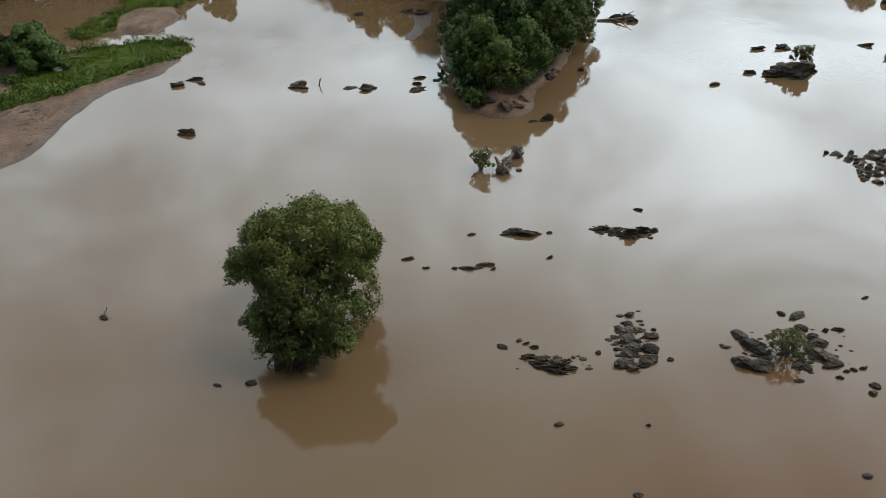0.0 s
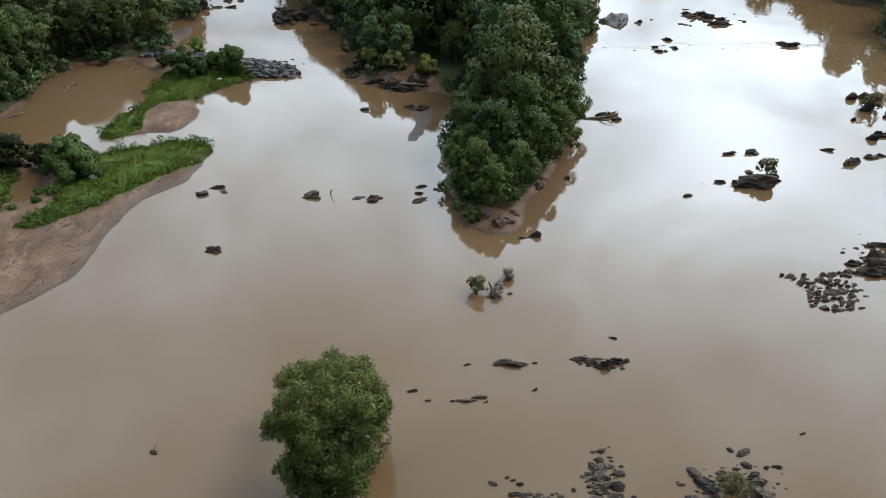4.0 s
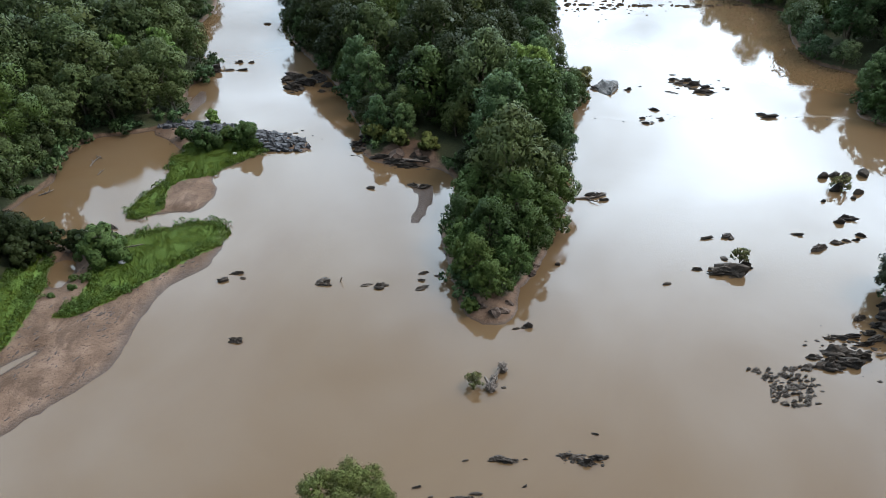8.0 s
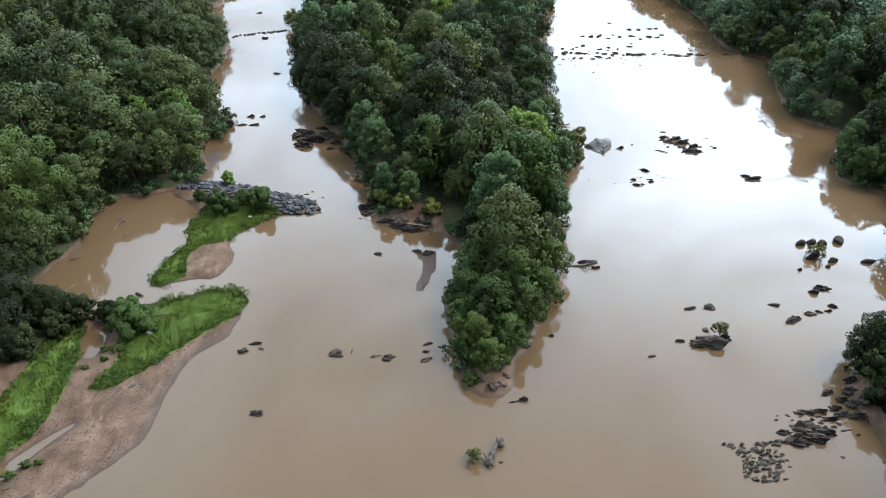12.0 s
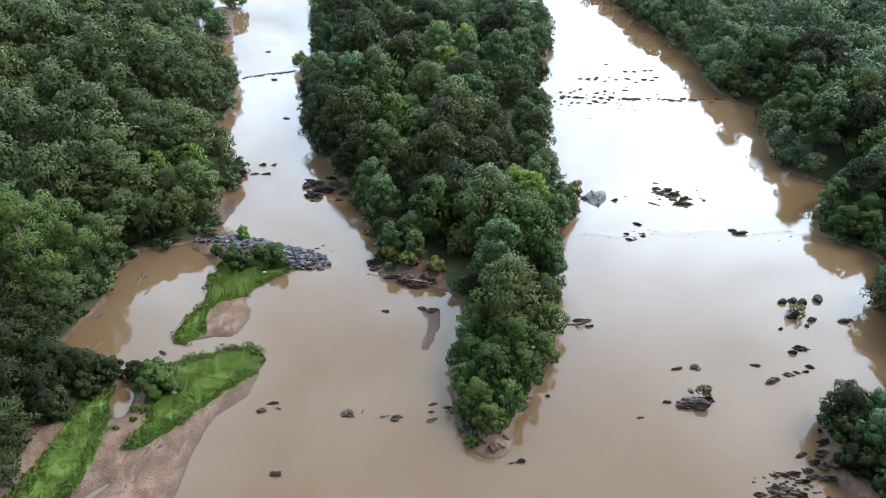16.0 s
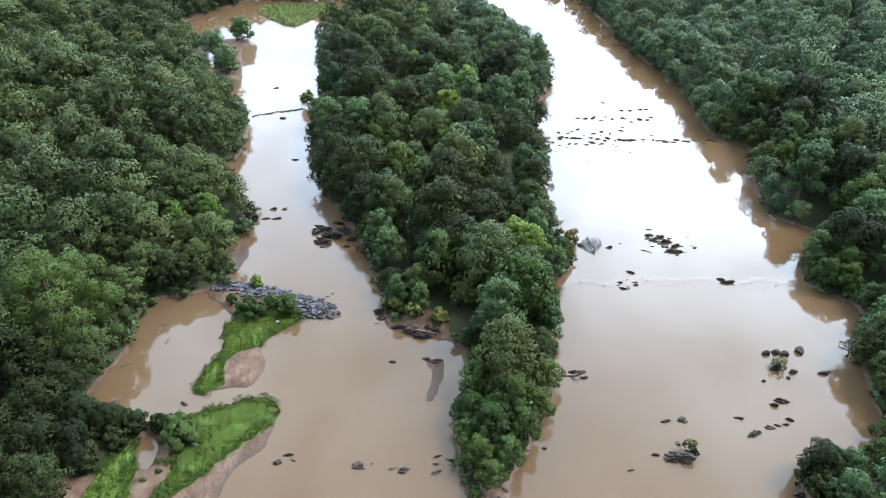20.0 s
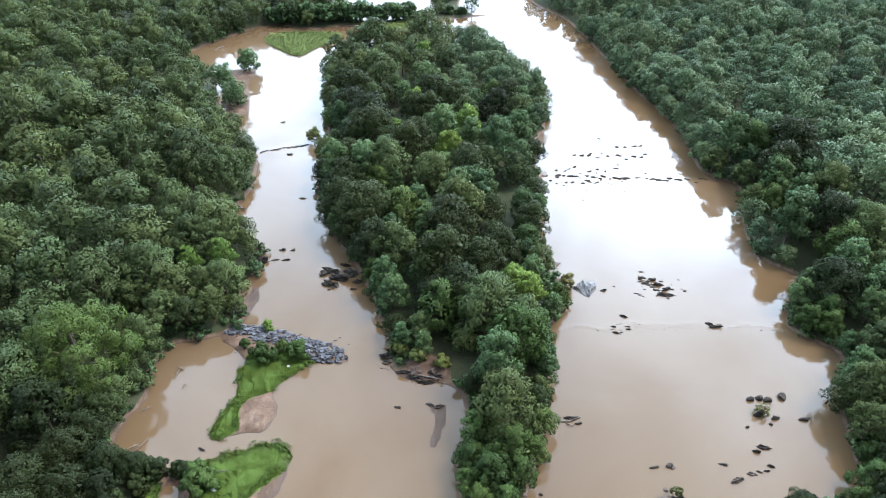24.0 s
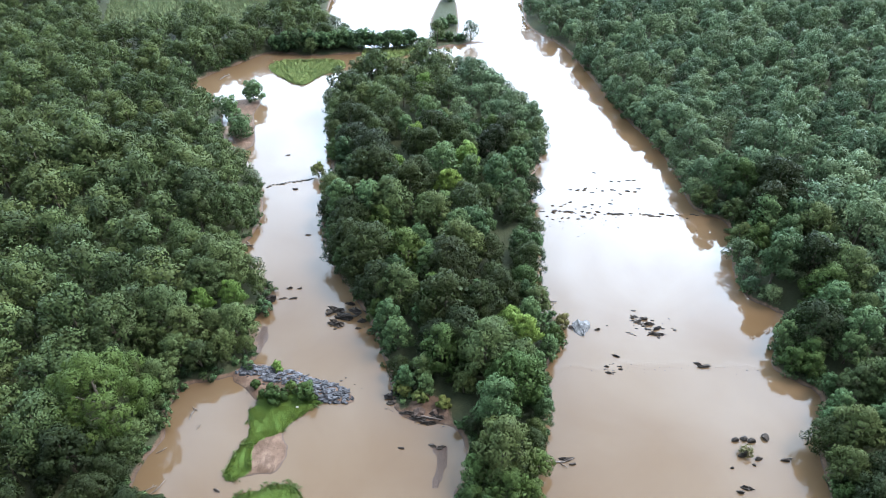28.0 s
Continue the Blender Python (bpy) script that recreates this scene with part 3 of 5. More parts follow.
def points_in(box, step, seed):
    """Jittered places about step apart."""
    r = np.random.default_rng(seed)
    x0, y0, x1, y1 = box
    out = []
    for j, y in enumerate(np.arange(y0, y1, step * 0.87)):
        xs = np.arange(x0 + (j % 2) * step / 2, x1, step)
        out.append(np.column_stack([xs, np.full(len(xs), y)]) + r.uniform(-0.33, 0.33, (len(xs), 2)) * step)
    return np.concatenate(out)


TREE = "broadleaf tree with a dense dark green crown in riverside woodland"
kinds = [
    tagged(grow("tree", 4.4, 9.5, 1.2, LEAF, 5000, 0.38, 0.25, n=15), TREE, "tree", "woodland trees"),
    tagged(grow("tree", 5.0, 11.0, 1.4, LEAF, 6000, 0.38, 0.25, n=18), TREE, "tree", "woodland trees"),
    tagged(grow("tree", 3.6, 9.4, 0.8, LEAF, 4200, 0.35, 0.22), TREE, "tree", "woodland trees"),
    tagged(grow("tree", 5.3, 10.2, 1.4, LEAF, 6200, 0.40, 0.26, n=22), TREE, "tree", "woodland trees"),
    tagged(grow("tree", 4.2, 8.2, 0.6, LEAF_BRIGHT, 5200, 0.36, 0.24, n=15), "leafy tree with a fresh green crown near the water", "tree", "woodland trees"),
    tagged(grow("tree", 3.2, 10.8, 1.4, LEAF, 4000, 0.36, 0.22, n=16), "tall slender broadleaf tree in riverside woodland", "tree", "woodland trees"),
]
lime_tree = tagged(grow("tree", 3.8, 9.8, 2.2, LEAF_LIME, 3400, 0.44, 0.27), "tree with a yellow-green crown among darker trees", "tree", "woodland trees")
big_tree = tagged(grow("tree", 9.0, 14.5, 1.5, LEAF_BROAD, 24000, 0.34, 0.24, n=40, tufts=5, tuft=0.54, ragged=0.24, loose=0.05, inner=20, crisp=0.12, round_by=1.15), "large spreading bright green tree beside a muddy inlet", "tree", "woodland trees")
dome_tree = tagged(grow("tree", 6.0, 11.5, 1.2, LEAF_BRIGHT, 9000, 0.40, 0.25, n=30, tufts=8), "domed bright green tree on the wooded island", "tree", "woodland trees")
used = []


def stand(kind, x, y, scale=1.0, first=[]):
    """A tree of that kind on the ground at (x, y)."""
    z = max(height_at(x, y), 0.0)
    m = pose(x, y, z, 0, 0, rng.uniform(0, 360))
    if kind not in first:
        first.append(kind)
        kind.matrix_basis = m @ Matrix.Scale(scale, 4)
        t = kind
    else:
        t = copy_thing(kind, m)
        t.scale = (scale,) * 3
    if x < -38:   # west-bank crowns take darker leaf colours; the near corner's has shade put in
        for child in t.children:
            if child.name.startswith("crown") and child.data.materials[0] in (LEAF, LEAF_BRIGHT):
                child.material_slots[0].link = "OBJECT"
                child.material_slots[0].material = LEAF_SHADED if y < 72 and x < -44 else LEAF_WEST
    used.append((x, y))
    return t


# trees that stand out, and those that lean over the inlet and the stony corner
for x, y, s in ((-53.2, 87.5, 0.8), (-53.4, 82.6, 0.66), (-47.2, 92.8, 0.72), (-43.4, 95.2, 0.72), (-51.0, 92.6, 0.85), (-54.0, 71.5, 0.7), (-54.6, 67.5, 0.75), (-42.0, 100.0, 0.95), (-45.5, 99.5, 0.8)):
    stand(kinds[0], x, y, s)
for x, y, s in ((46.6, 50.2, 0.72), (50.0, 46.6, 0.85), (46.2, 44.4, 0.6), (53.0, 51.6, 0.9), (49.0, 54.6, 0.6), (54.0, 44.5, 0.95)):
    stand(kinds[2], x, y, s)
for x, y, s in ((-46.6, 62.4, 0.46), (-50.6, 62.6, 0.58), (-55.5, 63.0, 0.75), (-49.2, 58.4, 0.5), (-53.4, 57.2, 0.68), (-52.4, 52.0, 0.58), (-50.8, 47.8, 0.46), (-57.4, 51.6, 0.8), (-54.6, 45.8, 0.66), (-49.6, 51.4, 0.62), (-48.9, 46.4, 0.5), (-47.6, 55.6, 0.36), (-52.0, 43.0, 0.6), (-50.2, 40.4, 0.5), (-58.5, 57.5, 0.8)):
    stand(kinds[3], x, y, s)
stand(big_tree, -59.5, 79.5)
stand(dome_tree, 10.5, 84.5)
for x, y, s in ((4.2, 54.2, 0.48), (2.8, 57.2, 0.6), (6.6, 57.0, 0.58), (4.8, 60.6, 0.78), (8.8, 61.0, 0.66), (2.2, 63.6, 0.66), (7.6, 65.2, 0.85), (3.2, 68.6, 0.72), (11.2, 65.4, 0.6), (1.6, 60.4, 0.5), (12.8, 70.4, 0.66)):
    stand(kinds[4], x, y, s)
for x, y, s in ((13.2, 97.5, 0.85), (10.6, 100.5, 0.75), (-0.8, 146, 1.0), (-9.6, 172, 0.85), (-14, 158, 0.7), (3.8, 160, 0.95), (-8, 205, 0.8), (-44.5, 108, 0.8), (-50, 106, 0.7)):
    stand(lime_tree, x, y, s)
for x, y, s in ((62.5, 93.0, 0.62), (65.5, 91.5, 0.6), (66.5, 94.5, 0.66)):
    stand(kinds[4], x, y, s)

near_trees = 0
rest = []
cand = points_in((-215, 10, 215, 324), 6.7, 5)
dl, dr, di = inside_by(cand, LEFT), inside_by(cand, RIGHT), inside_by(cand, ISLAND)
free = inside_by(cand, CLEARING)
inf = inside_by(cand, FIELD)
away = np.min(np.hypot(cand[:, None, 0] - np.array(used)[None, :, 0], cand[:, None, 1] - np.array(used)[None, :, 1]), axis=1)
for (x, y), a, b, c, f, g, d in zip(cand, dl, dr, di, free, inf, away):
    s = max(a, b, c)
    if s < 0.5 or f > -1.0 or g > -2 or d < 4.2 or abs(x) > 0.50 * y + 47 or y < 15:
        continue
    if math.hypot(x - 68, y - 107) < 4.2 or math.hypot(x + 59.5, y - 79.5) < 8.5 or (c > 0 and (y < 66 or math.hypot(x + 5, y - 82) < 3.2 or math.hypot(x - 19.5, y - 104) < 4.2)):
        continue
    if (0 < a < 4.5 and 176 < y < 208) or (a > 0 and min(math.hypot(x + 65, y - 192), math.hypot(x + 61, y - 204), math.hypot(x + 60, y - 182)) < 4.5):
        continue
    if s > 6 and rng.random() < 0.015:
        continue
    size = min(rng.uniform(0.66, 1.3 if y < 165 else 1.0), 0.55 + 0.11 * s)
    if c > 0 and x < 4 and 76 < y < 97 and s < 8:   # only low trees round the muddy cove
        size *= 0.66
    k = int(rng.choice(6, p=(0.22, 0.2, 0.18, 0.14, 0.11, 0.15)))
    if (c > 0 and y < 185) or (s < 16 and y < 150 and near_trees < 215):
        near_trees += 1
        stand(kinds[k], x, y, size)
    else:
        rest.append((x, y, size, k))


# trees that close the ranks along the waterline
for line in (RIGHT, LEFT, ISLAND):
    step = 0.0
    for a, b in zip(line[:-1], line[1:]):
        d = b - a
        step += float(np.hypot(*d))
        if step < 3.4 or np.hypot(*d) > 40:
            continue
        n = np.array((-d[1], d[0])) / np.hypot(*d)
        for side in (1, -1):
            p = (a + b) / 2 + n * side * (rng.uniform(0.7, 1.4) if line is RIGHT else rng.uniform(1.6, 2.4))
            x, y = float(p[0]), float(p[1])
            if inside_by([p], line)[0] < (0.5 if line is RIGHT else 1.2) or (line is LEFT and 176 < y < 208) or not 54 < y < 238 or inside_by([p], CLEARING)[0] > -1 or abs(x) > 0.5 * y + 47:
                continue
            if math.hypot(x + 5, y - 82) < 4.5 or math.hypot(x - 19.5, y - 104) < 4 or math.hypot(x - 68, y - 107) < 2.5 or (x > -50 and x < -38 and y < 93):
                continue
            if min(math.hypot(x - u, y - v) for u, v in used) < 3.3:
                continue
            if y < 105 or (line is ISLAND and y < 150):
                stand(kinds[int(rng.integers(6))], x, y, rng.uniform(0.42, 0.66) * (1.1 if line is RIGHT else 1.0) * (0.7 if line is ISLAND and x < 4 and y < 97 else 1.0))
            else:
                rest.append((x, y, rng.uniform(0.42, 0.66) * (1.1 if line is RIGHT else 1.0), 0))
                used.append((x, y))
            step = 0.0


def woodland(name, rows, leaf, label):
    """The woods behind the first trees: trees too many to count, in one mesh."""
    kit = []
    r = np.random.default_rng(3)
    for R, H, base, n in ((4.6, 9.4, 1.6, 13), (5.2, 10.6, 2.0, 15), (3.9, 9.0, 1.4, 11), (5.6, 10.0, 1.8, 17), (4.3, 8.2, 1.2, 13), (4.2, 11.0, 2.0, 14)):
        cv, cf, cn, co = crown(r, tree_lobes(r, R, H, base, n), 1450, 0.50, 0.36, ragged=0.26, tufts=4, tuft=0.56, fill=0.8, inner=16, crisp=0.15)
        tv, tf = tube([(0, 0, -0.5), (0.1, 0, H * 0.4), (0.2, 0.1, H * 0.75)], [0.3, 0.2, 0.06], 5)
        kit.append((np.concatenate([cv, tv]), np.concatenate([cf, tf + len(cv)]), np.concatenate([np.zeros(len(cf), int), np.ones(len(tf), int)]),
                    np.concatenate([cn, (tv * (1, 1, 0) + 1e-3) / 0.3]), np.concatenate([co, np.zeros(len(tv))])))
    zs = np.maximum(ground_height([(x, y) for x, y, *_ in rows]), 0)
    V, F, I, T, N, U, n = [], [], [], [], [], [], 0
    for (x, y, size, k), z in zip(rows, zs):
        v, f, i, nn, own = kit[int(r.integers(len(kit)))]
        u = r.uniform(0, 6.283)
        c, s = math.cos(u), math.sin(u)
        turn = np.array([(c, -s, 0), (s, c, 0), (0, 0, 1)])
        M = turn * size
        M[2] *= r.uniform(0.8, 1.2)
        N.append(nn @ turn.T); U.append(own)
        V.append(v @ M.T + (x, y, z)); F.append(f + n); I.append(i); T.append(np.full(len(v), r.random())); n += len(v)
    tagged(new(name, mesh_data(name, np.concatenate(V), np.concatenate(F), [leaf, BARK], np.concatenate(I), tone=np.concatenate(T), normals=np.concatenate(N), tuft=np.concatenate(U))), label, "woodland", kind="stuff")


woodland("woodland_corner", [r for r in rest if r[0] < -44 and r[1] < 72], LEAF_SHADED, "dense green trees with shade-darkened leaves behind the clearing")
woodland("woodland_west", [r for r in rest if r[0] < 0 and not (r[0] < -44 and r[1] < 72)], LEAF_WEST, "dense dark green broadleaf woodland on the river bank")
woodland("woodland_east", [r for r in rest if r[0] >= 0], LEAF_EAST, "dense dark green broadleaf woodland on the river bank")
slab_rocks = [
    (2.6, 25.4, 0.51, 0.29, 0.15), (3.5, 25.8, 0.28, 0.15, 0.12), (3.8, 25.6, 0.34, 0.11, 0.12), (4.2, 25.3, 0.39, 0.23, 0.12), (3.8, 24.6, 0.83, 0.29, 0.24),
    (4.3, 24.2, 1.21, 0.34, 0.27), (4.9, 23.9, 1.36, 0.38, 0.31), (5.4, 24.2, 1.04, 0.31, 0.25), (5.7, 23.8, 0.87, 0.29, 0.23), (5.1, 23.6, 1.08, 0.27, 0.19),
    (7.3, 24.9, 0.25, 0.23, 0.12), (4.8, 20.5, 0.40, 0.19, 0.12), (8.7, 20.4, 0.20, 0.05, 0.12), (7.5, 16.9, 0.36, 0.22, 0.12),
]
pile_rocks = [
    (9.4, 27.6, 0.53, 0.27, 0.16), (9.2, 26.9, 0.41, 0.42, 0.12), (8.7, 26.5, 0.46, 0.49, 0.14), (9.1, 26.4, 0.69, 0.43, 0.21), (9.5, 26.5, 0.38, 0.41, 0.12),
    (8.9, 25.8, 0.80, 0.48, 0.24), (8.7, 26.1, 0.40, 0.33, 0.12), (9.0, 25.1, 0.84, 0.70, 0.25), (8.7, 24.7, 0.55, 0.27, 0.17), (10.1, 26.0, 0.69, 0.34, 0.21),
    (10.4, 26.5, 0.26, 0.12, 0.12), (9.9, 25.1, 0.73, 0.57, 0.22), (9.6, 24.4, 0.83, 0.60, 0.25), (8.4, 24.1, 0.88, 0.50, 0.26),
]
pile_rocks_b = [
    (8.7, 23.8, 0.65, 0.32, 0.20), (8.2, 25.1, 0.22, 0.15, 0.12), (8.0, 24.1, 0.19, 0.06, 0.12), (10.7, 24.4, 0.28, 0.23, 0.12), (9.3, 24.0, 0.54, 0.26, 0.16),
    (14.6, 26.0, 0.69, 0.71, 0.21), (14.9, 25.3, 0.84, 0.82, 0.25), (15.2, 24.9, 0.72, 0.67, 0.22), (14.2, 24.0, 1.15, 0.53, 0.34), (14.9, 23.9, 0.98, 0.82, 0.29),
    (17.3, 27.6, 0.41, 0.27, 0.12), (18.0, 27.4, 0.82, 0.36, 0.22), (17.9, 26.5, 0.58, 0.40, 0.17), (18.0, 25.7, 0.91, 0.47, 0.27),
]
bush_rocks = [
    (18.1, 25.2, 1.12, 0.58, 0.34), (18.0, 24.6, 0.94, 0.61, 0.28), (18.4, 24.3, 0.71, 0.50, 0.21), (18.3, 23.9, 0.92, 0.32, 0.21), (19.0, 26.3, 0.37, 0.26, 0.12),
    (19.6, 26.4, 0.52, 0.17, 0.12), (19.8, 26.3, 0.40, 0.10, 0.12), (17.0, 23.8, 0.49, 0.37, 0.15), (16.6, 23.9, 0.54, 0.27, 0.16), (18.3, 23.1, 0.32, 0.10, 0.12),
    (18.8, 23.5, 0.27, 0.10, 0.12), (19.2, 23.6, 0.32, 0.14, 0.12), (19.7, 23.7, 0.38, 0.10, 0.12), (19.7, 22.6, 0.42, 0.34, 0.13), (19.4, 22.1, 0.39, 0.29, 0.12),
]
mid_rocks = [
    (17.0, 17.7, 0.37, 0.24, 0.12), (22.2, 28.8, 0.36, 0.09, 0.12), (1.4, 35.0, 0.48, 0.12, 0.12), (3.8, 35.1, 1.17, 0.48, 0.27), (4.4, 35.0, 1.38, 0.52, 0.30),
    (5.1, 34.9, 1.03, 0.45, 0.25), (6.1, 35.1, 0.34, 0.11, 0.12), (9.3, 35.4, 1.32, 0.46, 0.25), (10.0, 35.2, 1.17, 0.46, 0.25), (10.8, 34.7, 1.58, 0.83, 0.46),
    (11.6, 35.1, 1.24, 0.62, 0.33), (12.2, 35.1, 0.96, 0.31, 0.17), (12.0, 37.5, 0.57, 0.19, 0.12), (5.8, 32.6, 0.46, 0.15, 0.12), (2.1, 32.0, 0.91, 0.26, 0.16),
]
mid_rocks_b = [
    (0.9, 31.7, 0.84, 0.23, 0.14), (1.5, 31.7, 0.77, 0.20, 0.12), (0.3, 31.7, 0.32, 0.09, 0.12), (2.5, 31.6, 0.32, 0.08, 0.12), (-2.4, 32.6, 0.72, 0.18, 0.12),
    (-1.3, 31.8, 0.39, 0.15, 0.12), (-11.0, 23.0, 0.40, 0.14, 0.12), (-9.4, 23.1, 0.51, 0.26, 0.15), (-18.2, 27.8, 0.48, 0.25, 0.14),
]
line_rocks = [
    (-12.8, 57.1, 1.37, 1.16, 0.41), (-6.7, 56.4, 1.36, 0.77, 0.36), (-8.2, 56.7, 1.15, 0.32, 0.15), (-2.4, 58.6, 1.07, 0.40, 0.18), (-2.7, 57.4, 0.95, 0.39, 0.18),
    (-2.5, 56.1, 1.45, 0.51, 0.24), (-0.9, 58.1, 0.64, 0.27, 0.12), (-23.3, 57.7, 1.06, 0.70, 0.30), (-22.2, 58.8, 1.82, 0.50, 0.21), (-21.3, 58.0, 0.64, 0.35, 0.15),
    (-19.9, 48.6, 1.23, 0.66, 0.34), (4.9, 42.6, 0.39, 0.30, 0.12), (7.6, 50.2, 0.86, 0.44, 0.23), (6.7, 50.0, 0.86, 0.27, 0.14), (-12.0, 56.8, 0.31, 0.26, 0.12),
]
perch_rocks = [
    (29.5, 58.3, 3.93, 1.60, 1.08), (28.1, 58.0, 2.52, 0.85, 0.58), (31.3, 59.1, 2.17, 1.01, 0.65), (29.8, 60.6, 0.65, 0.64, 0.19), (26.4, 58.8, 1.01, 0.37, 0.25),
    (29.1, 64.4, 1.34, 0.41, 0.25), (31.4, 64.7, 1.08, 0.79, 0.32), (31.8, 64.3, 0.67, 0.46, 0.20), (39.3, 64.9, 1.34, 0.36, 0.21), (40.5, 62.1, 2.36, 0.96, 0.57),
    (43.1, 63.2, 1.59, 0.57, 0.33), (44.3, 63.6, 0.93, 0.43, 0.24), (46.4, 64.5, 1.21, 0.59, 0.33), (45.5, 63.8, 0.93, 0.43, 0.24),
]
round_rocks = [
    (46.4, 67.8, 3.04, 1.01, 0.54), (45.1, 67.2, 1.37, 0.61, 0.33), (47.5, 77.2, 1.35, 0.95, 0.41), (49.0, 77.5, 1.28, 1.41, 0.38), (50.2, 77.0, 1.43, 1.22, 0.43),
    (52.7, 77.6, 1.43, 1.54, 0.43), (47.8, 74.2, 1.91, 1.25, 0.57), (50.2, 73.4, 1.45, 0.78, 0.38), (49.1, 72.3, 0.65, 0.71, 0.19), (45.2, 71.7, 0.64, 0.57, 0.19),
    (54.5, 73.1, 1.74, 0.61, 0.30), (11.9, 59.9, 0.64, 0.51, 0.19), (7.8, 50.3, 1.04, 0.41, 0.31), (22.7, 56.5, 1.11, 0.28, 0.13),
]
corner_rocks = [
    (34.1, 45.1, 2.30, 1.20, 0.69), (35.6, 46.2, 2.89, 1.25, 0.87), (36.0, 45.0, 2.41, 1.18, 0.72), (34.4, 44.4, 2.17, 0.78, 0.61), (37.1, 45.7, 2.54, 1.33, 0.76),
    (32.3, 44.6, 1.09, 0.68, 0.33), (39.7, 50.9, 1.64, 0.68, 0.46), (37.8, 48.5, 2.27, 0.57, 0.38), (39.6, 48.8, 1.71, 0.77, 0.51), (40.9, 50.0, 1.51, 1.03, 0.45),
    (42.1, 51.0, 1.76, 0.99, 0.53), (41.7, 49.3, 1.72, 1.14, 0.52), (38.7, 47.5, 2.25, 0.56, 0.38), (36.6, 48.4, 1.70, 0.43, 0.31),
]
corner_rocks_b = [
    (39.8, 48.0, 1.70, 0.76, 0.51), (41.5, 47.8, 2.26, 1.14, 0.68), (35.7, 48.3, 1.36, 0.34, 0.23), (42.9, 52.5, 1.55, 1.08, 0.46), (43.0, 49.4, 1.96, 1.44, 0.59),
    (33.3, 45.8, 1.32, 0.49, 0.38), (33.3, 44.6, 1.09, 0.39, 0.31),
]
weir_rocks = [
    (25.4, 103.9, 4.20, 5.00, 0.80), (36.3, 107.4, 1.22, 0.72, 0.36), (37.0, 106.1, 2.02, 0.83, 0.42), (38.6, 107.0, 1.62, 0.96, 0.48), (39.4, 105.4, 2.42, 1.18, 0.60),
    (40.6, 104.2, 2.00, 0.93, 0.47), (40.4, 102.5, 3.95, 0.99, 0.47), (39.2, 103.0, 1.58, 0.68, 0.35), (28.6, 103.9, 1.20, 0.68, 0.36), (23.4, 104.4, 1.20, 1.04, 0.36),
    (30.9, 96.7, 1.90, 0.62, 0.35), (28.6, 94.0, 0.84, 0.40, 0.23), (28.7, 92.4, 1.11, 0.49, 0.29), (31.3, 93.3, 0.93, 0.40, 0.23),
]
weir_rocks_b = [
    (47.0, 94.0, 2.70, 0.95, 0.42), (46.0, 94.7, 1.31, 0.63, 0.34), (19.0, 102.4, 1.98, 1.45, 0.59), (21.0, 103.0, 1.59, 0.89, 0.48), (18.4, 73.2, 2.40, 0.60, 0.44),
    (19.1, 72.4, 1.11, 0.43, 0.33), (17.5, 73.5, 1.28, 0.44, 0.33), (-35.1, 116.5, 1.62, 0.80, 0.37), (-33.1, 116.4, 1.08, 0.53, 0.25), (-36.0, 113.2, 1.90, 0.51, 0.25),
    (-33.9, 113.2, 1.90, 0.51, 0.25), (-34.2, 135.5, 1.92, 0.66, 0.27), (-40.3, 155.2, 1.32, 0.82, 0.29), (-45.2, 172.0, 1.72, 0.72, 0.23),
]
channel_rocks = [
    (-24.4, 109.3, 4.14, 1.69, 0.86), (-22.5, 107.3, 4.09, 1.88, 0.98), (-20.3, 109.2, 3.10, 1.68, 0.86), (-23.9, 105.4, 3.64, 1.60, 0.85), (-18.7, 106.3, 2.03, 1.15, 0.61),
    (-21.6, 111.5, 2.51, 0.98, 0.49), (-25.7, 108.6, 1.65, 1.33, 0.49), (-19.2, 104.2, 1.60, 0.67, 0.36), (-38.6, 112.8, 2.75, 1.85, 0.83), (-38.9, 111.4, 1.88, 1.01, 0.49),
    (-12.3, 86.5, 2.31, 1.61, 0.69), (-10.7, 87.1, 2.50, 1.29, 0.75), (-11.6, 85.1, 1.93, 0.86, 0.57), (-8.5, 82.7, 3.45, 0.86, 0.51),
]
channel_rocks_b = [
    (-6.8, 81.6, 3.43, 0.86, 0.51), (-4.6, 80.7, 3.40, 0.85, 0.57), (-3.2, 81.7, 2.57, 0.81, 0.57), (-4.1, 76.0, 1.31, 0.64, 0.39), (-2.6, 75.6, 1.47, 0.60, 0.44),
    (-9.4, 75.6, 1.14, 0.37, 0.28), (55.2, 73.4, 1.60, 0.41, 0.25), (-38.4, 67.4, 1.23, 0.60, 0.37),
]


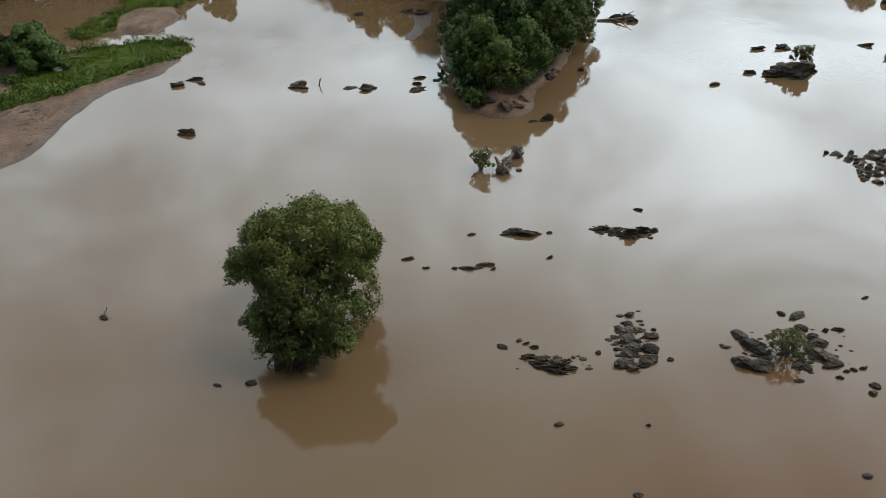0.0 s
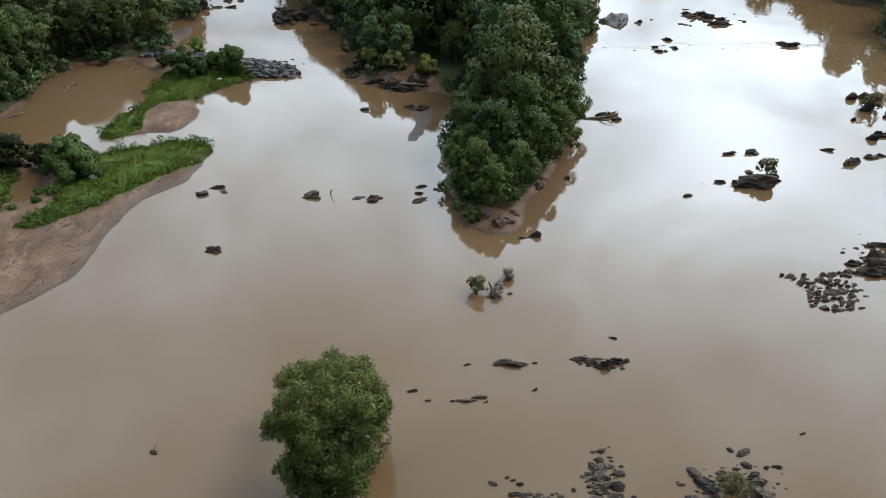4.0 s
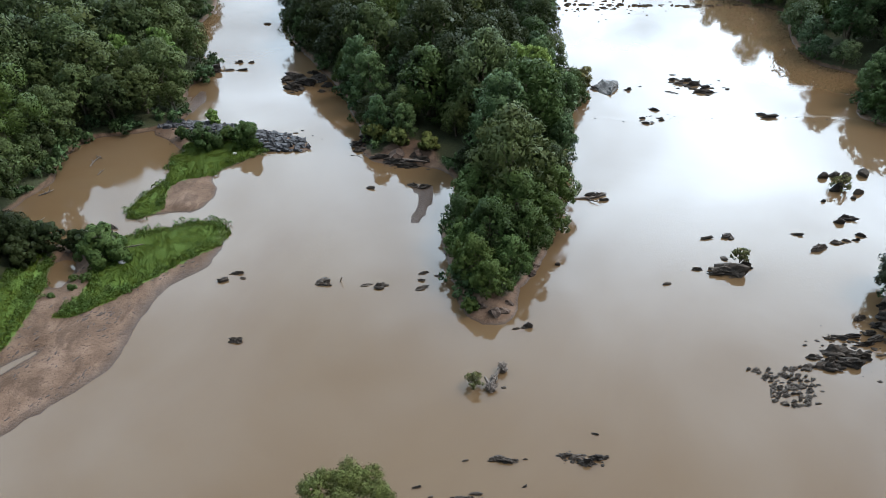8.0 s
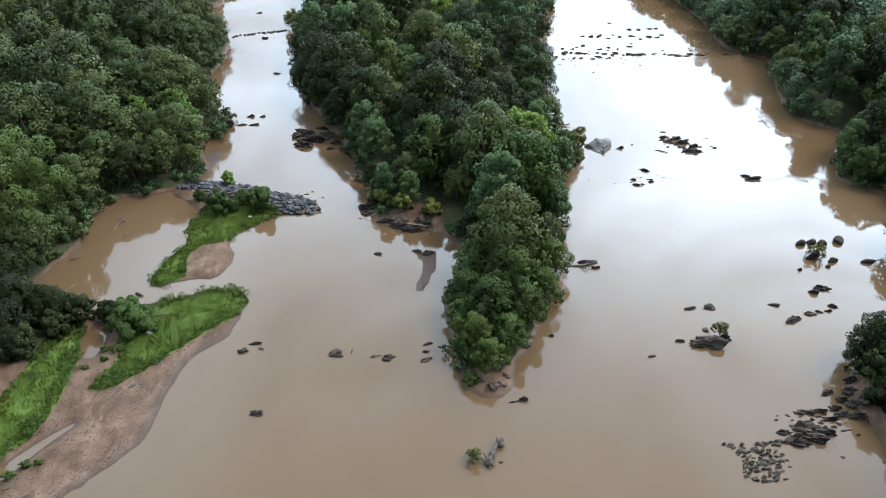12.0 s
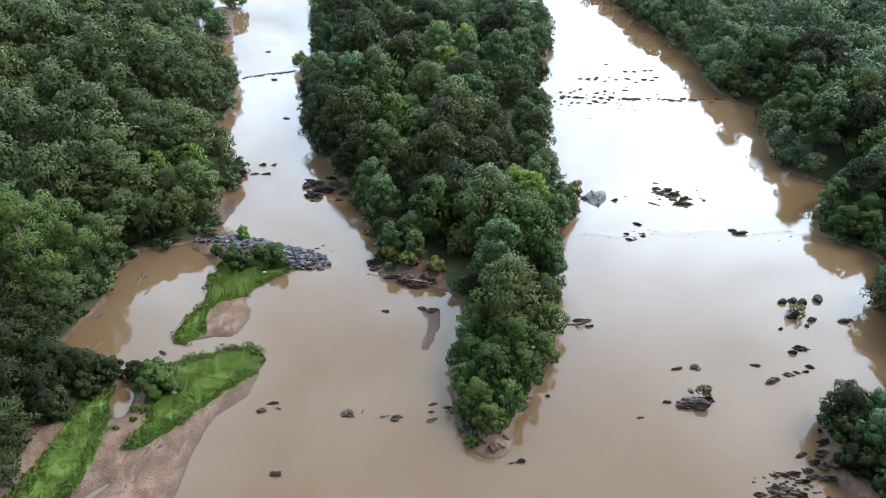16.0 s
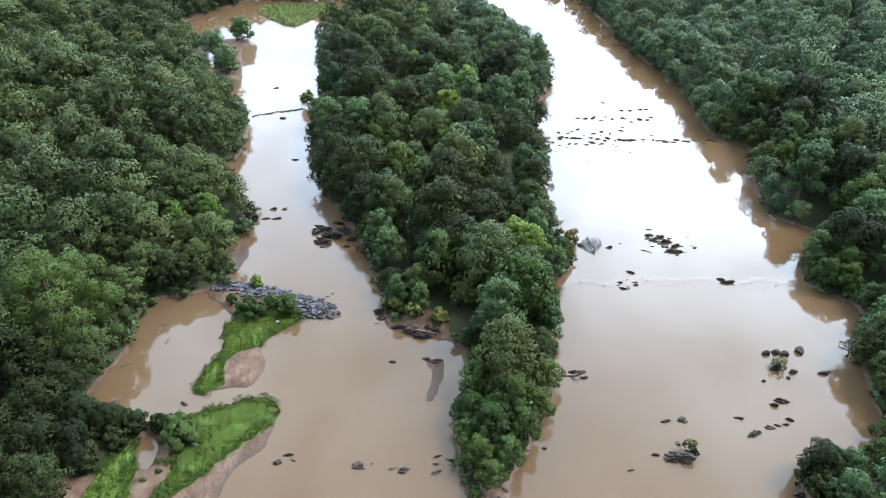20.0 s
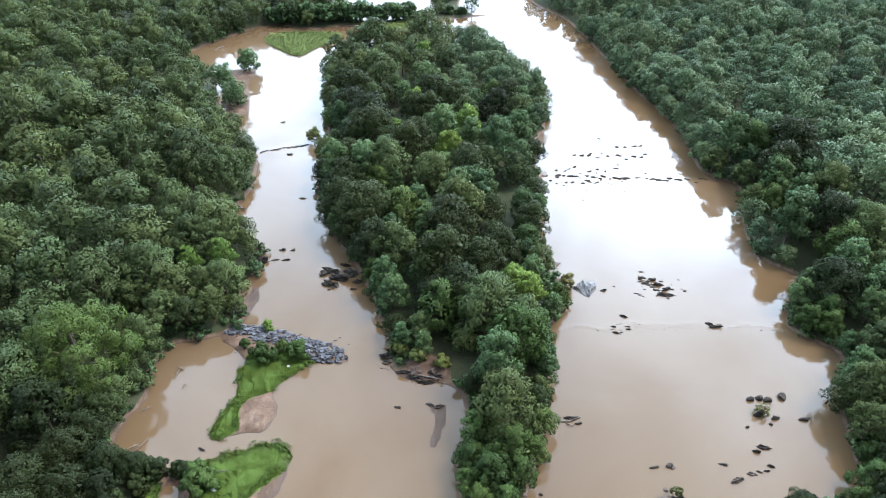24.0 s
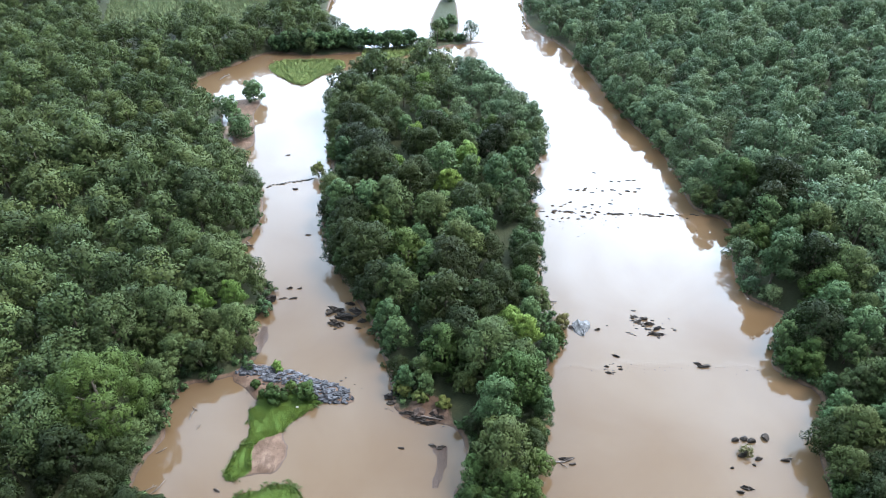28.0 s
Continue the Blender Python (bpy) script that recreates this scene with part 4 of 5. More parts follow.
# ---- rocks ----
def rock_mesh(name, seed, cuts, mat, level=ICO3, blocky=0.5, rough=0.06):
    """A broken rock, one metre long: a ball cut by planes, split into blocks that stand proud of each other, and roughened."""
    r = np.random.default_rng(seed)
    v, f = level
    v = v.copy()
    for _ in range(cuts):
        n = r.normal(0, 1, 3); n /= np.linalg.norm(n)
        over = np.maximum(v @ n - r.uniform(0.45, 0.8), 0)
        v -= over[:, None] * n
    off = Vector(r.uniform(0, 90, 3))
    dip = np.array((1.5, 2.6, 3.2))
    for i, p in enumerate(v):
        d, c = noise.voronoi(Vector(p * dip) + off)
        step = noise.cell(c[0] * 3.7 + off)
        cleft = math.exp(-16 * (d[1] - d[0]))
        v[i] = p * (1 + blocky * 0.6 * (step - 0.5) - 0.22 * cleft * (blocky > 0.2)) + np.array(noise.noise_vector(Vector(p) * 5.0 + off)[:]) * rough
    v -= (v.max(0) + v.min(0)) / 2
    v /= np.abs(v).max(0)
    return mesh_data(name, v * 0.5, f, [mat], smooth=False)


BLOCKS = [rock_mesh("boulder", 110 + i, 8, ROCK, ICO3, 0.22, 0.05) for i in range(6)]
BOULDERS = [rock_mesh("boulder", 20 + i, 4, ROCK, ICO3, 0.5 + 0.08 * (i % 3)) for i in range(8)]
ROUND = [rock_mesh("boulder", 60 + i, 6, ROCK, ICO2, 0.15) for i in range(4)]
SMALL = [rock_mesh("boulder", 35 + i, 7, ROCK, ICO2, 0.4) for i in range(6)]
SLABS = [rock_mesh("slab", 50 + i, 10, ROCK, ICO3, 0.45) for i in range(4)]
PALE = [rock_mesh("pale", 70 + i, 4, ROCK_PALE, ICO3, 0.34, 0.11) for i in range(2)]
MUDDY = [rock_mesh("muddy", 80 + i, 6, MUD_ROCK, ICO2, 0.4) for i in range(3)]
rock_rng = np.random.default_rng(4)


def rock(x, y, length, width, height, group, kinds=BOULDERS, label="dark wet boulder standing in the brown river", lift=None):
    """A rock partly sunk in the water or the ground."""
    grow_by = 1.2 if length < 1.5 else 1.0
    ob = new("rock", kinds[int(rock_rng.integers(len(kinds)))])
    z = max(height_at(x, y), 0.0) if lift is None else lift
    ob.matrix_basis = pose(x, y, z + height * 0.15, rock_rng.uniform(-8, 8), rock_rng.uniform(-8, 8), rock_rng.uniform(-22, 22)) @ Matrix.Diagonal((length * grow_by, max(width, 0.3 * length) * grow_by, height * 2.2, 1))
    return tagged(ob, label, "rock", group)


for rows, group in ((slab_rocks, "slabs in mid river"), (pile_rocks, "pile of boulders"), (pile_rocks_b, "pile of boulders"), (bush_rocks, "boulders round the bush"), (mid_rocks, "mid-river rocks"),
                    (mid_rocks_b, "mid-river rocks"), (line_rocks, "line of rocks across the river"), (perch_rocks, "rocks in the wide channel"), (round_rocks, "rounded boulders"),
                    (corner_rocks, "boulders at the bank"), (corner_rocks_b, "boulders at the bank"), (weir_rocks_b, "rocks along the riffle"), (channel_rocks, "rocks in the narrow channel"), (channel_rocks_b, "rocks in the narrow channel")):
    for row in rows:
        if rows is round_rocks:
            row = (*row[:2], row[2] * 0.76, row[3] * 0.7, row[4] * (1.6 if row[2] < 2 else 0.9))
        rock(*row, group, ROUND if rows is round_rocks and row[2] < 1.7 else BLOCKS if rows in (pile_rocks, pile_rocks_b, bush_rocks) else SMALL if row[2] < 0.7 or (row[1] > 70 and row[2] < 1.3) else BOULDERS)
outcrop = tagged(new("rock_outcrop"), "flat outcrop of dark cracked rock just above water", "rock outcrop")
outcrop.location = (30, 43, 0)
OUTCROP = smooth_line([(26.9, 44.6), (29.0, 44.2), (32.4, 44.8), (31.9, 42.6), (31.0, 41.0), (29.4, 40.2), (27.6, 41.0), (28.6, 42.8)])
spots = points_in((26, 39, 34, 46), 0.52, 9)
for (x, y), d in zip(spots, inside_by(spots, OUTCROP)):
    if d > -0.15 and rock_rng.random() < 0.9:
        l, high = rock_rng.uniform(0.42, 0.95), rock_rng.uniform(0.08, 0.22)
        stone = new("stone", SLABS[int(rock_rng.integers(len(SLABS)))] if l > 0.6 else BLOCKS[int(rock_rng.integers(len(BLOCKS)))])
        stone.parent = outcrop
        stone.matrix_basis = pose(x - 30, y - 43, high * 0.2, rock_rng.uniform(-6, 6), rock_rng.uniform(-6, 6), rock_rng.uniform(10, 50)) @ Matrix.Diagonal((l, l * rock_rng.uniform(0.45, 0.7), high * 2.2, 1))
rock(*weir_rocks[0], "rocks along the riffle", PALE, "large pale grey rounded boulder in the river")
for row in weir_rocks[1:]:
    rock(*row, "rocks along the riffle")
# the rock shelf behind the grassy bar
shelf = [(-41, 92.5), (-36.3, 94), (-28.5, 91.7), (-21, 88.8), (-18.6, 85.4), (-23.7, 85.6), (-27.9, 88.6), (-35.4, 90.6)]
SHELF = smooth_line(shelf)
rock_shelf = tagged(new("rock_shelf"), "low shelf of dark grey broken rock behind the grassy bar", "rock shelf")
rock_shelf.location = (-30, 90, 0)
SHELF_ROCKS = [rock_mesh("shelf_rock", 90 + i, 7, SHELF_ROCK, ICO2, 0.4) for i in range(6)]
spots = points_in((-43, 84, -17, 96), 0.78, 8)
for (x, y), s in zip(spots, inside_by(spots, SHELF)):
    if s > -0.2:
        l = rock_rng.uniform(0.5, 1.7)
        stone = new("stone", SHELF_ROCKS[int(rock_rng.integers(len(SHELF_ROCKS)))])
        high = rock_rng.uniform(0.2, 0.5)
        stone.parent = rock_shelf
        stone.matrix_basis = pose(x + 30, y - 90, max(height_at(x, y), 0.0) + high * 0.15, rock_rng.uniform(-10, 10), rock_rng.uniform(-10, 10), rock_rng.uniform(-25, 25)) @ Matrix.Diagonal((l * 1.1, l * rock_rng.uniform(0.55, 0.9), high * 2.2, 1))
# low rocks that break the surface along the upper riffle
for n, x0, x1, y0, y1, scatter in ((13, 30, 48, 154.6, 153.8, 0.7), (34, 20, 60, 145.4, 142.8, 0.6), (9, 21, 40, 148.6, 147.5, 1.0), (5, 36, 50, 160.0, 159.0, 1.2), (7, 22, 34, 142.6, 142.2, 0.4)):
    for i in range(n):
        u = (i + rock_rng.uniform(0, 1)) / n
        l = rock_rng.uniform(0.5, 1.9) * rock_rng.uniform(0.6, 1.0)
        rock(x0 + (x1 - x0) * u, y0 + (y1 - y0) * u + rock_rng.normal(0, scatter), l, l * 0.35, rock_rng.uniform(0.10, 0.26), "low rocks of the upper riffle", label="low dark rock breaking the river surface", kinds=SMALL)
for i in range(16):   # the stone line across the narrow channel
    x = -47.5 + i * 0.72 + rock_rng.uniform(-0.3, 0.3)
    l = rock_rng.uniform(0.5, 1.2)
    rock(x, 156.6 + 0.22 * i + rock_rng.normal(0, 0.3), l, l * 0.4, 0.2, "stone line across the channel", SMALL, "small dark stone in a line across the channel")
# loose stones round the outcrops, too small and many to count
def loose_stones(rows):
    """Stones strewn about a place: x, y, spread along x and y, number, largest size."""
    r = np.random.default_rng(77)
    pieces = []
    for x, y, sx, sy, n, big in rows:
        for i in range(n):
            v, f = ICO1
            s = big * r.uniform(0.25, 1.0) ** 1.5
            px, py = x + r.normal(0, sx), y + r.normal(0, sy)
            z = max(height_at(px, py), 0.0)
            v = v * (1 + r.normal(0, 0.16, (len(v), 1))) * np.array((s * r.uniform(0.8, 1.6), s * r.uniform(0.5, 0.9), s * r.uniform(0.3, 0.6))) * 0.5
            pieces.append((v + (px, py, z), f))
    tagged(new("loose_stones", mesh_data("loose_stones", *join(pieces), [ROCK])), "small dark loose stones strewn round river outcrops", "stones", kind="stuff")


loose_stones([
    (38.5, 105.2, 2.6, 1.6, 60, 0.9), (29.5, 93.6, 2.4, 0.9, 26, 0.55), (42, 93.2, 9, 0.6, 40, 0.35), (-22, 107.5, 2.6, 2.0, 34, 0.9), (9.3, 25.6, 0.55, 0.9, 90, 0.45),
    (5.2, 24.3, 0.8, 0.3, 60, 0.4), (16.7, 25.0, 1.2, 0.7, 120, 0.45), (10.6, 35.1, 1.1, 0.3, 40, 0.4), (37, 47, 2.4, 1.4, 50, 0.7), (30, 42.6, 1.4, 1.0, 34, 0.5), (29.6, 58.6, 1.4, 0.5, 14, 0.5),
    (-11.4, 85.6, 1.0, 0.8, 22, 0.6), (-5, 81.2, 2.2, 0.5, 30, 0.5), (19.4, 103.6, 1.0, 0.8, 24, 0.7), (-30, 90, 6.0, 1.2, 60, 0.6), (-38, 112.5, 0.8, 0.8, 16, 0.6), (33, 142.5, 9, 2.2, 60, 0.6)])
# mud-coated stones at the foot of the island
for x, y, l in ((4.6, 51.8, 1.2), (5.7, 52.2, 1.0), (3.6, 52.6, 0.8), (6.3, 53.4, 0.9), (8.9, 58.2, 0.9), (9.6, 59.6, 0.8), (-6.5, 82.6, 2.2), (-3.8, 82.4, 1.8)):
    rock(x, y, l, l * 0.8, l * 0.4, "mud-coated stones", MUDDY, "mud-coated brown stone at the island's edge")


# ---- single trees, bushes and shrubs ----
def shrub(name, x, y, R, H, leaf, count, label, length=0.30, width=0.18, n=7, stems=4, lift=None, fill=0.62, category="bush", group="river bushes", inner=36):
    """A bush: a few stems from one foot and a rounded, uneven head of leaves."""
    z = max(height_at(x, y), 0.0) if lift is None else lift
    t = tagged(new(name), label, category, group)
    t.location = (x, y, z)
    for i in range(stems):
        a = 2 * math.pi * i / stems + rng.uniform(-0.4, 0.4)
        part("stem", mesh_data("stem", *tube([(0, 0, -0.3), (math.cos(a) * R * 0.3, math.sin(a) * R * 0.3, H * 0.4), (math.cos(a) * R * 0.6, math.sin(a) * R * 0.6, H * 0.8)], [0.03 + 0.015 * R, 0.025, 0.01], 5), [BARK], smooth=True), t)
    lobes = []
    for i in range(n):
        a = i * 2.4 + rng.uniform(-0.3, 0.3)
        h = (i + 0.5) / n
        q = R * 0.62 * math.sqrt(1 - h * 0.8)
        r = R * rng.uniform(0.34, 0.5)
        lobes.append((math.cos(a) * q, math.sin(a) * q, max(r * 0.6, H * (0.22 + 0.6 * h) - 0.2 * r), r))
    lobes.append((0, 0, H * 0.5, R * 0.5))
    part("foliage", foliage("foliage", crown(rng, lobes, count, length, width, fill=fill, inner=inner), leaf), t)
    return t


def lone_tree():
    """The leaning bushy tree that stands alone in the river, with roots in the water."""
    t = tagged(new("tree"), "bushy green tree standing alone in brown flood water", "tree")
    t.location = (-7.4, 26.0, 0)
    top = [(-8.2, 28.3, 5.1, 0.9), (-7.0, 28.6, 5.35, 1.0), (-5.7, 28.1, 5.2, 0.95), (-4.6, 27.5, 4.9, 0.85), (-6.9, 27.4, 4.9, 1.0), (-8.4, 27.2, 4.8, 0.95), (-9.3, 28.1, 4.9, 0.75), (-3.9, 28.0, 4.6, 0.6)]
    mid = [(-9.9, 27.8, 4.2, 0.75), (-10.4, 27.2, 3.5, 0.6), (-9.2, 27.0, 3.5, 0.8), (-7.6, 26.7, 3.8, 1.1), (-5.9, 26.7, 3.8, 1.05), (-4.6, 27.0, 4.1, 0.85), (-4.3, 27.3, 3.3, 0.5)]
    low = [(-9.4, 25.8, 1.7, 0.75), (-8.3, 25.5, 2.1, 0.9), (-7.0, 25.4, 2.1, 1.0), (-5.7, 25.9, 2.0, 1.0), (-9.5, 26.2, 1.0, 0.6), (-4.8, 26.6, 1.9, 0.6), (-5.3, 24.9, 0.95, 0.6), (-8.7, 25.2, 0.55, 0.7), (-7.6, 24.9, 0.6, 0.7), (-6.6, 24.9, 0.6, 0.65), (-5.9, 25.1, 0.5, 0.6), (-7.2, 26.3, 3.0, 0.95), (-6.0, 26.4, 2.9, 0.9), (-8.4, 26.4, 2.9, 0.8), (-8.3, 25.6, 1.1, 0.8), (-6.2, 25.6, 1.2, 0.9), (-5.2, 25.3, 1.0, 0.5)]
    back = [(0.4, 4.7, 4.4, 0.9), (1.9, 4.4, 4.3, 0.9), (-1.2, 4.4, 3.9, 0.8), (1.1, 3.5, 4.8, 0.9), (0.3, 3.3, 4.9, 0.9), (-1.9, 3.4, 4.3, 0.85), (2.9, 3.2, 4.3, 0.85), (-1.5, 2.6, 4.9, 0.85), (2.5, 2.4, 4.9, 0.85), (3.2, 2.0, 4.0, 0.7)]

    def upright(rows):   # the crown rises over its foot instead of leaning away
        out = []
        for x, y, z, r in rows:
            k = 0.965 - 0.035 * min(1.0, z / 5.5)
            out.append((x * k + 7.4, y * k - 26.0, 25.0 + (z - 25.0) * k - 0.05, r * k))
        return out

    for name, rows, count, leaf in (("crown", top, 25000, LEAF_WILLOW), ("crown", mid, 15000, LEAF_WILLOW), ("crown", low, 22000, LEAF_WILLOW)):
        part(name, foliage(name, crown(rng, upright(rows) + (back if rows is top else []), int(count * 1.15), 0.18, 0.065, ragged=0.9, fill=0.62, tufts=13, tuft=0.40, droop=0.3, inner=70, loose=0.34, crisp=0.45), leaf), t)
    thin = [(3.3, 1.9, 1.3, 0.6), (3.0, 2.8, 1.9, 0.6), (3.2, 1.0, 0.8, 0.5), (2.7, 0.3, 0.6, 0.5)]
    part("side_growth", foliage("side_growth", crown(rng, thin, 1500, 0.2, 0.07, ragged=0.9, fill=0.5, tufts=8, inner=8, loose=0.35, crisp=0.5), LEAF_DRY), t, "thin olive twigs and leaves low over the water")
    part("trunk", mesh_data("trunk", *join([
        tube([(2.0, -0.2, -0.4), (2.9, 0.9, 0.8), (3.2, 2.2, 1.6)], [0.06, 0.045, 0.02], 5), tube([(1.6, -0.6, -0.4), (2.6, 0.3, 0.5), (3.3, 1.2, 1.0)], [0.06, 0.04, 0.02], 5),
        tube([(-0.2, -1.5, -0.6), (-0.1, -1.1, 1.4), (0.4, -0.2, 4.0), (0.6, 0.6, 6.6)], [0.42, 0.3, 0.22, 0.06], 8),
        tube([(0.1, -1.5, -0.6), (-0.9, -0.7, 1.9), (-1.9, 0.2, 3.9), (-2.4, 0.7, 5.2)], [0.3, 0.22, 0.14, 0.04], 7),
        tube([(0.1, -1.4, -0.6), (1.0, -0.7, 1.9), (2.1, -0.1, 3.8), (2.6, 0.4, 5.2)], [0.3, 0.2, 0.13, 0.04], 7)]), [BARK], smooth=True), t)
    roots = []
    for i in range(90):
        a, q = rng.uniform(0, 6.283), rng.uniform(0.2, 1.35)
        x, y = math.cos(a) * q - 0.2, math.sin(a) * q * 0.7 - 1.45
        roots.append(tube([(x * 0.4, y * 0.9, rng.uniform(0.4, 0.9)), (x * 0.9, y, rng.uniform(0.15, 0.5)), (x * 1.1, y * 1.03, -0.3)], [0.05, 0.04, 0.02], 4))
    v, f = ICO3
    v = v + np.array([noise.noise_vector(Vector(p) * 2.5)[:] for p in v]) * 0.25 + np.array([noise.noise_vector(Vector(p) * 7)[:] for p in v]) * 0.12
    part("root_mound", mesh_data("root_mound", v * np.array((0.95, 0.7, 0.75)) + (-0.2, -1.3, 0.25), f, [ROOT]), t, "dark mass of matted roots and silt")
    part("root_tangle", mesh_data("root_tangle", *join(roots), [ROOT]), t, "dark wet tangled roots")
    skirt = []
    for x, y, n in ((2.1, 0.1, 80), (2.7, 0.2, 80), (1.5, 0.3, 70), (0.2, -0.4, 70), (-0.8, -0.3, 60)):
        for i in range(n):   # strap-like leaves that hang from the forks
            a = rng.uniform(0, 6.283)
            l = rng.uniform(0.6, 1.1)
            p = np.array((x, y - 0.2, rng.uniform(4.8, 6.4)))
            d = np.array((math.cos(a), math.sin(a), 0.5))
            w = np.array((-math.sin(a), math.cos(a), 0)) * 0.035
            mid_p, tip = p + d * l * 0.55, p + d * l - np.array((0, 0, 0.45 * l))
            skirt.append((np.array([p - w, p + w, mid_p + w, mid_p - w, tip]), np.array([(0, 1, 2), (0, 2, 3), (3, 2, 4)])))
    part("strap_leaf_tuft", mesh_data("strap_leaf_tuft", *join(skirt), [LEAF_LIME]), t, "long strap leaves")


lone_tree()
BAR_LABEL = "round leafy green bush on a grassy bar"
for x, y, R, H in ((-32.6, 85.6, 2.3, 3.2), (-27.2, 86.2, 2.2, 3.4), (-29.8, 88.0, 1.2, 1.9), (-36.6, 88.8, 1.0, 1.5)):
    shrub("bush", x, y, R, H, LEAF_BRIGHT, 3200, BAR_LABEL)
for x, y, R, H in ((-9.6, 86.6, 1.7, 3.0), (-6.4, 85.0, 1.5, 2.4), (-2.2, 83.6, 1.4, 2.2)):
    shrub("bush", x, y, R, H, LEAF_WILLOW, 2200, "olive-green bush above the island's muddy cove")
shrub("bush", -33.3, 92.8, 1.2, 2.2, LEAF_LIME, 1200, "yellow-green bush among dark rocks")
shrub("bush", -36.9, 61.2, 2.6, 3.8, LEAF_BRIGHT, 6500, "large round green bush beside the grass spit", n=12)
# these bushes wear the leaf colour with shade put into it
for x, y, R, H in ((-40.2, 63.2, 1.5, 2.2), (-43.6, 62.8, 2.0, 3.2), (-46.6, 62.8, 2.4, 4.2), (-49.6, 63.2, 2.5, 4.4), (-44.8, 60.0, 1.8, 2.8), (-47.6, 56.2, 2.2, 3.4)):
    shrub("bush", x, y, R, H, LEAF_SHADED, 4200, "dark green bush crowding the inlet bank", n=10)
# same here: the overhang's shade is put into the leaf colour
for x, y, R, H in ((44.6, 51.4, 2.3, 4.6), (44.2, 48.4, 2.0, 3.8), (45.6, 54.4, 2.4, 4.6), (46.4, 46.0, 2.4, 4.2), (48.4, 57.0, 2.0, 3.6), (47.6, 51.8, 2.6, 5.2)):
    shrub("bush", x, y, R, H, LEAF_SHADED, 3600, "dark green bush hanging over the stony bank", n=10, group="bushes at the stony bank")
shrub("bush", 2.3, 52.4, 0.95, 1.3, LEAF_BRIGHT, 900, "small green shrub at the island's muddy tip", 0.26, 0.16)
shrub("bush", 2.3, 42.7, 0.9, 1.8, LEAF_DRY, 1300, "half-drowned grey-green shrub in the river", 0.15, 0.08, 6, 6, 0.0, 0.3)
shrub("bush", 31.0, 59.4, 1.0, 1.8, LEAF_DRY, 700, "sparse pale shrub growing on a river rock", 0.24, 0.14, 6, 6, 0.7, 0.25)
shrub("bush", 48.3, 74.4, 1.3, 1.8, LEAF_DRY, 520, "sparse grey shrub among rounded boulders", 0.26, 0.14, 6, 8, 0.1, 0.2)
shrub("bush", 16.3, 24.6, 1.0, 1.6, LEAF_DRY, 1700, "thin feathery olive shrub between dark boulders", 0.16, 0.05, 9, 9, 0.0, 0.4, inner=6)
shrub("bush", 21.4, 104.4, 1.7, 3.4, LEAF_DRY, 1500, "olive-green bush on a stony point of the island", n=9)
shrub("bush", -35.0, 160.8, 2.1, 5.0, LEAF_WILLOW, 1500, "olive-green bush at the island's waterline", n=9)
for x, y, R, H in ((-65.6, 192.4, 3.6, 8.0), (-61.0, 204.6, 3.4, 7.4), (-60.0, 182.0, 4.0, 6.6)):
    shrub("tree", x, y, R, H, LEAF, 2600, "bushy dark green tree on a muddy spit", 0.42, 0.28, 14, 4, category="tree", group="trees on the spit")
# low growth along the wooded shores
edge = points_in((-90, 40, 75, 240), 2.6, 21)
el, er, ei = inside_by(edge, LEFT), inside_by(edge, RIGHT), inside_by(edge, ISLAND)
ef = inside_by(edge, CLEARING)
fringe = []
for (x, y), a, b, c, f in zip(edge, el, er, ei, ef):
    s = max(a, b, c)
    if 0.1 < s < 2.6 and f < -1 and y > 53.5 and rng.random() < 0.85 and math.hypot(x - 68, y - 107) > 4 and math.hypot(x + 5, y - 82) > 4:
        fringe.append((x, y, rng.uniform(0.7, 1.35)))
V, F, T, N, U, n = [], [], [], [], [], 0
kit = [crown(rng, [(rng.uniform(-1.4, 1.4), rng.uniform(-1.0, 1.0), rng.uniform(0.2, 1.1), rng.uniform(0.3, 0.65)) for _ in range(8)], 340, 0.42, 0.26, ragged=0.9, inner=12) for _ in range(6)]
for (x, y, s), z in zip(fringe, ground_height([(x, y) for x, y, _ in fringe])):
    v, f, nn, own = kit[int(rng.integers(6))]
    u = rng.uniform(0, 6.283)
    turn = np.array(((math.cos(u), -math.sin(u), 0), (math.sin(u), math.cos(u), 0), (0, 0, 1)))
    v = v @ turn.T
    N.append(nn @ turn.T); U.append(own)
    V.append(v * s + (x, y, max(z, 0) - 0.1)); F.append(f + n); T.append(np.full(len(v), rng.random())); n += len(v)
tagged(new("undergrowth", mesh_data("undergrowth", np.concatenate(V), np.concatenate(F), [LEAF], tone=np.concatenate(T), normals=np.concatenate(N), tuft=np.concatenate(U))), "low green undergrowth along the wooded waterline", "undergrowth", kind="stuff")

# trees of the far cross bank and its islet
FAR = "small rounded tree in a hedge-like row on the far bank"
for i in range(24):
    x = -62 + i * 2.2 + rng.uniform(-0.6, 0.6)
    y = 244.5 + (0 if x < -45 else (x + 45) * 0.13) + rng.uniform(-0.8, 0.8)
    if x < -12:
        shrub("tree", x, y, rng.uniform(2.8, 3.8), rng.uniform(5.0, 7.5), LEAF, 700, FAR, 0.7, 0.45, 8, 2, category="tree", group="row on the far bank")
for x, y, R, H in ((-4, 254, 2.2, 2.4), (0, 254.4, 2.4, 2.6), (4, 254, 2.0, 2.2), (-2.4, 266, 2.8, 3.4), (0.8, 269, 2.6, 3.8), (-0.5, 296, 2.8, 4.0), (-10, 249.5, 2.0, 2.4)):
    shrub("bush", x, y, R, H, LEAF, 620, "dark green bush on a small far islet", 0.7, 0.45, 8, 2, group="islet bushes")


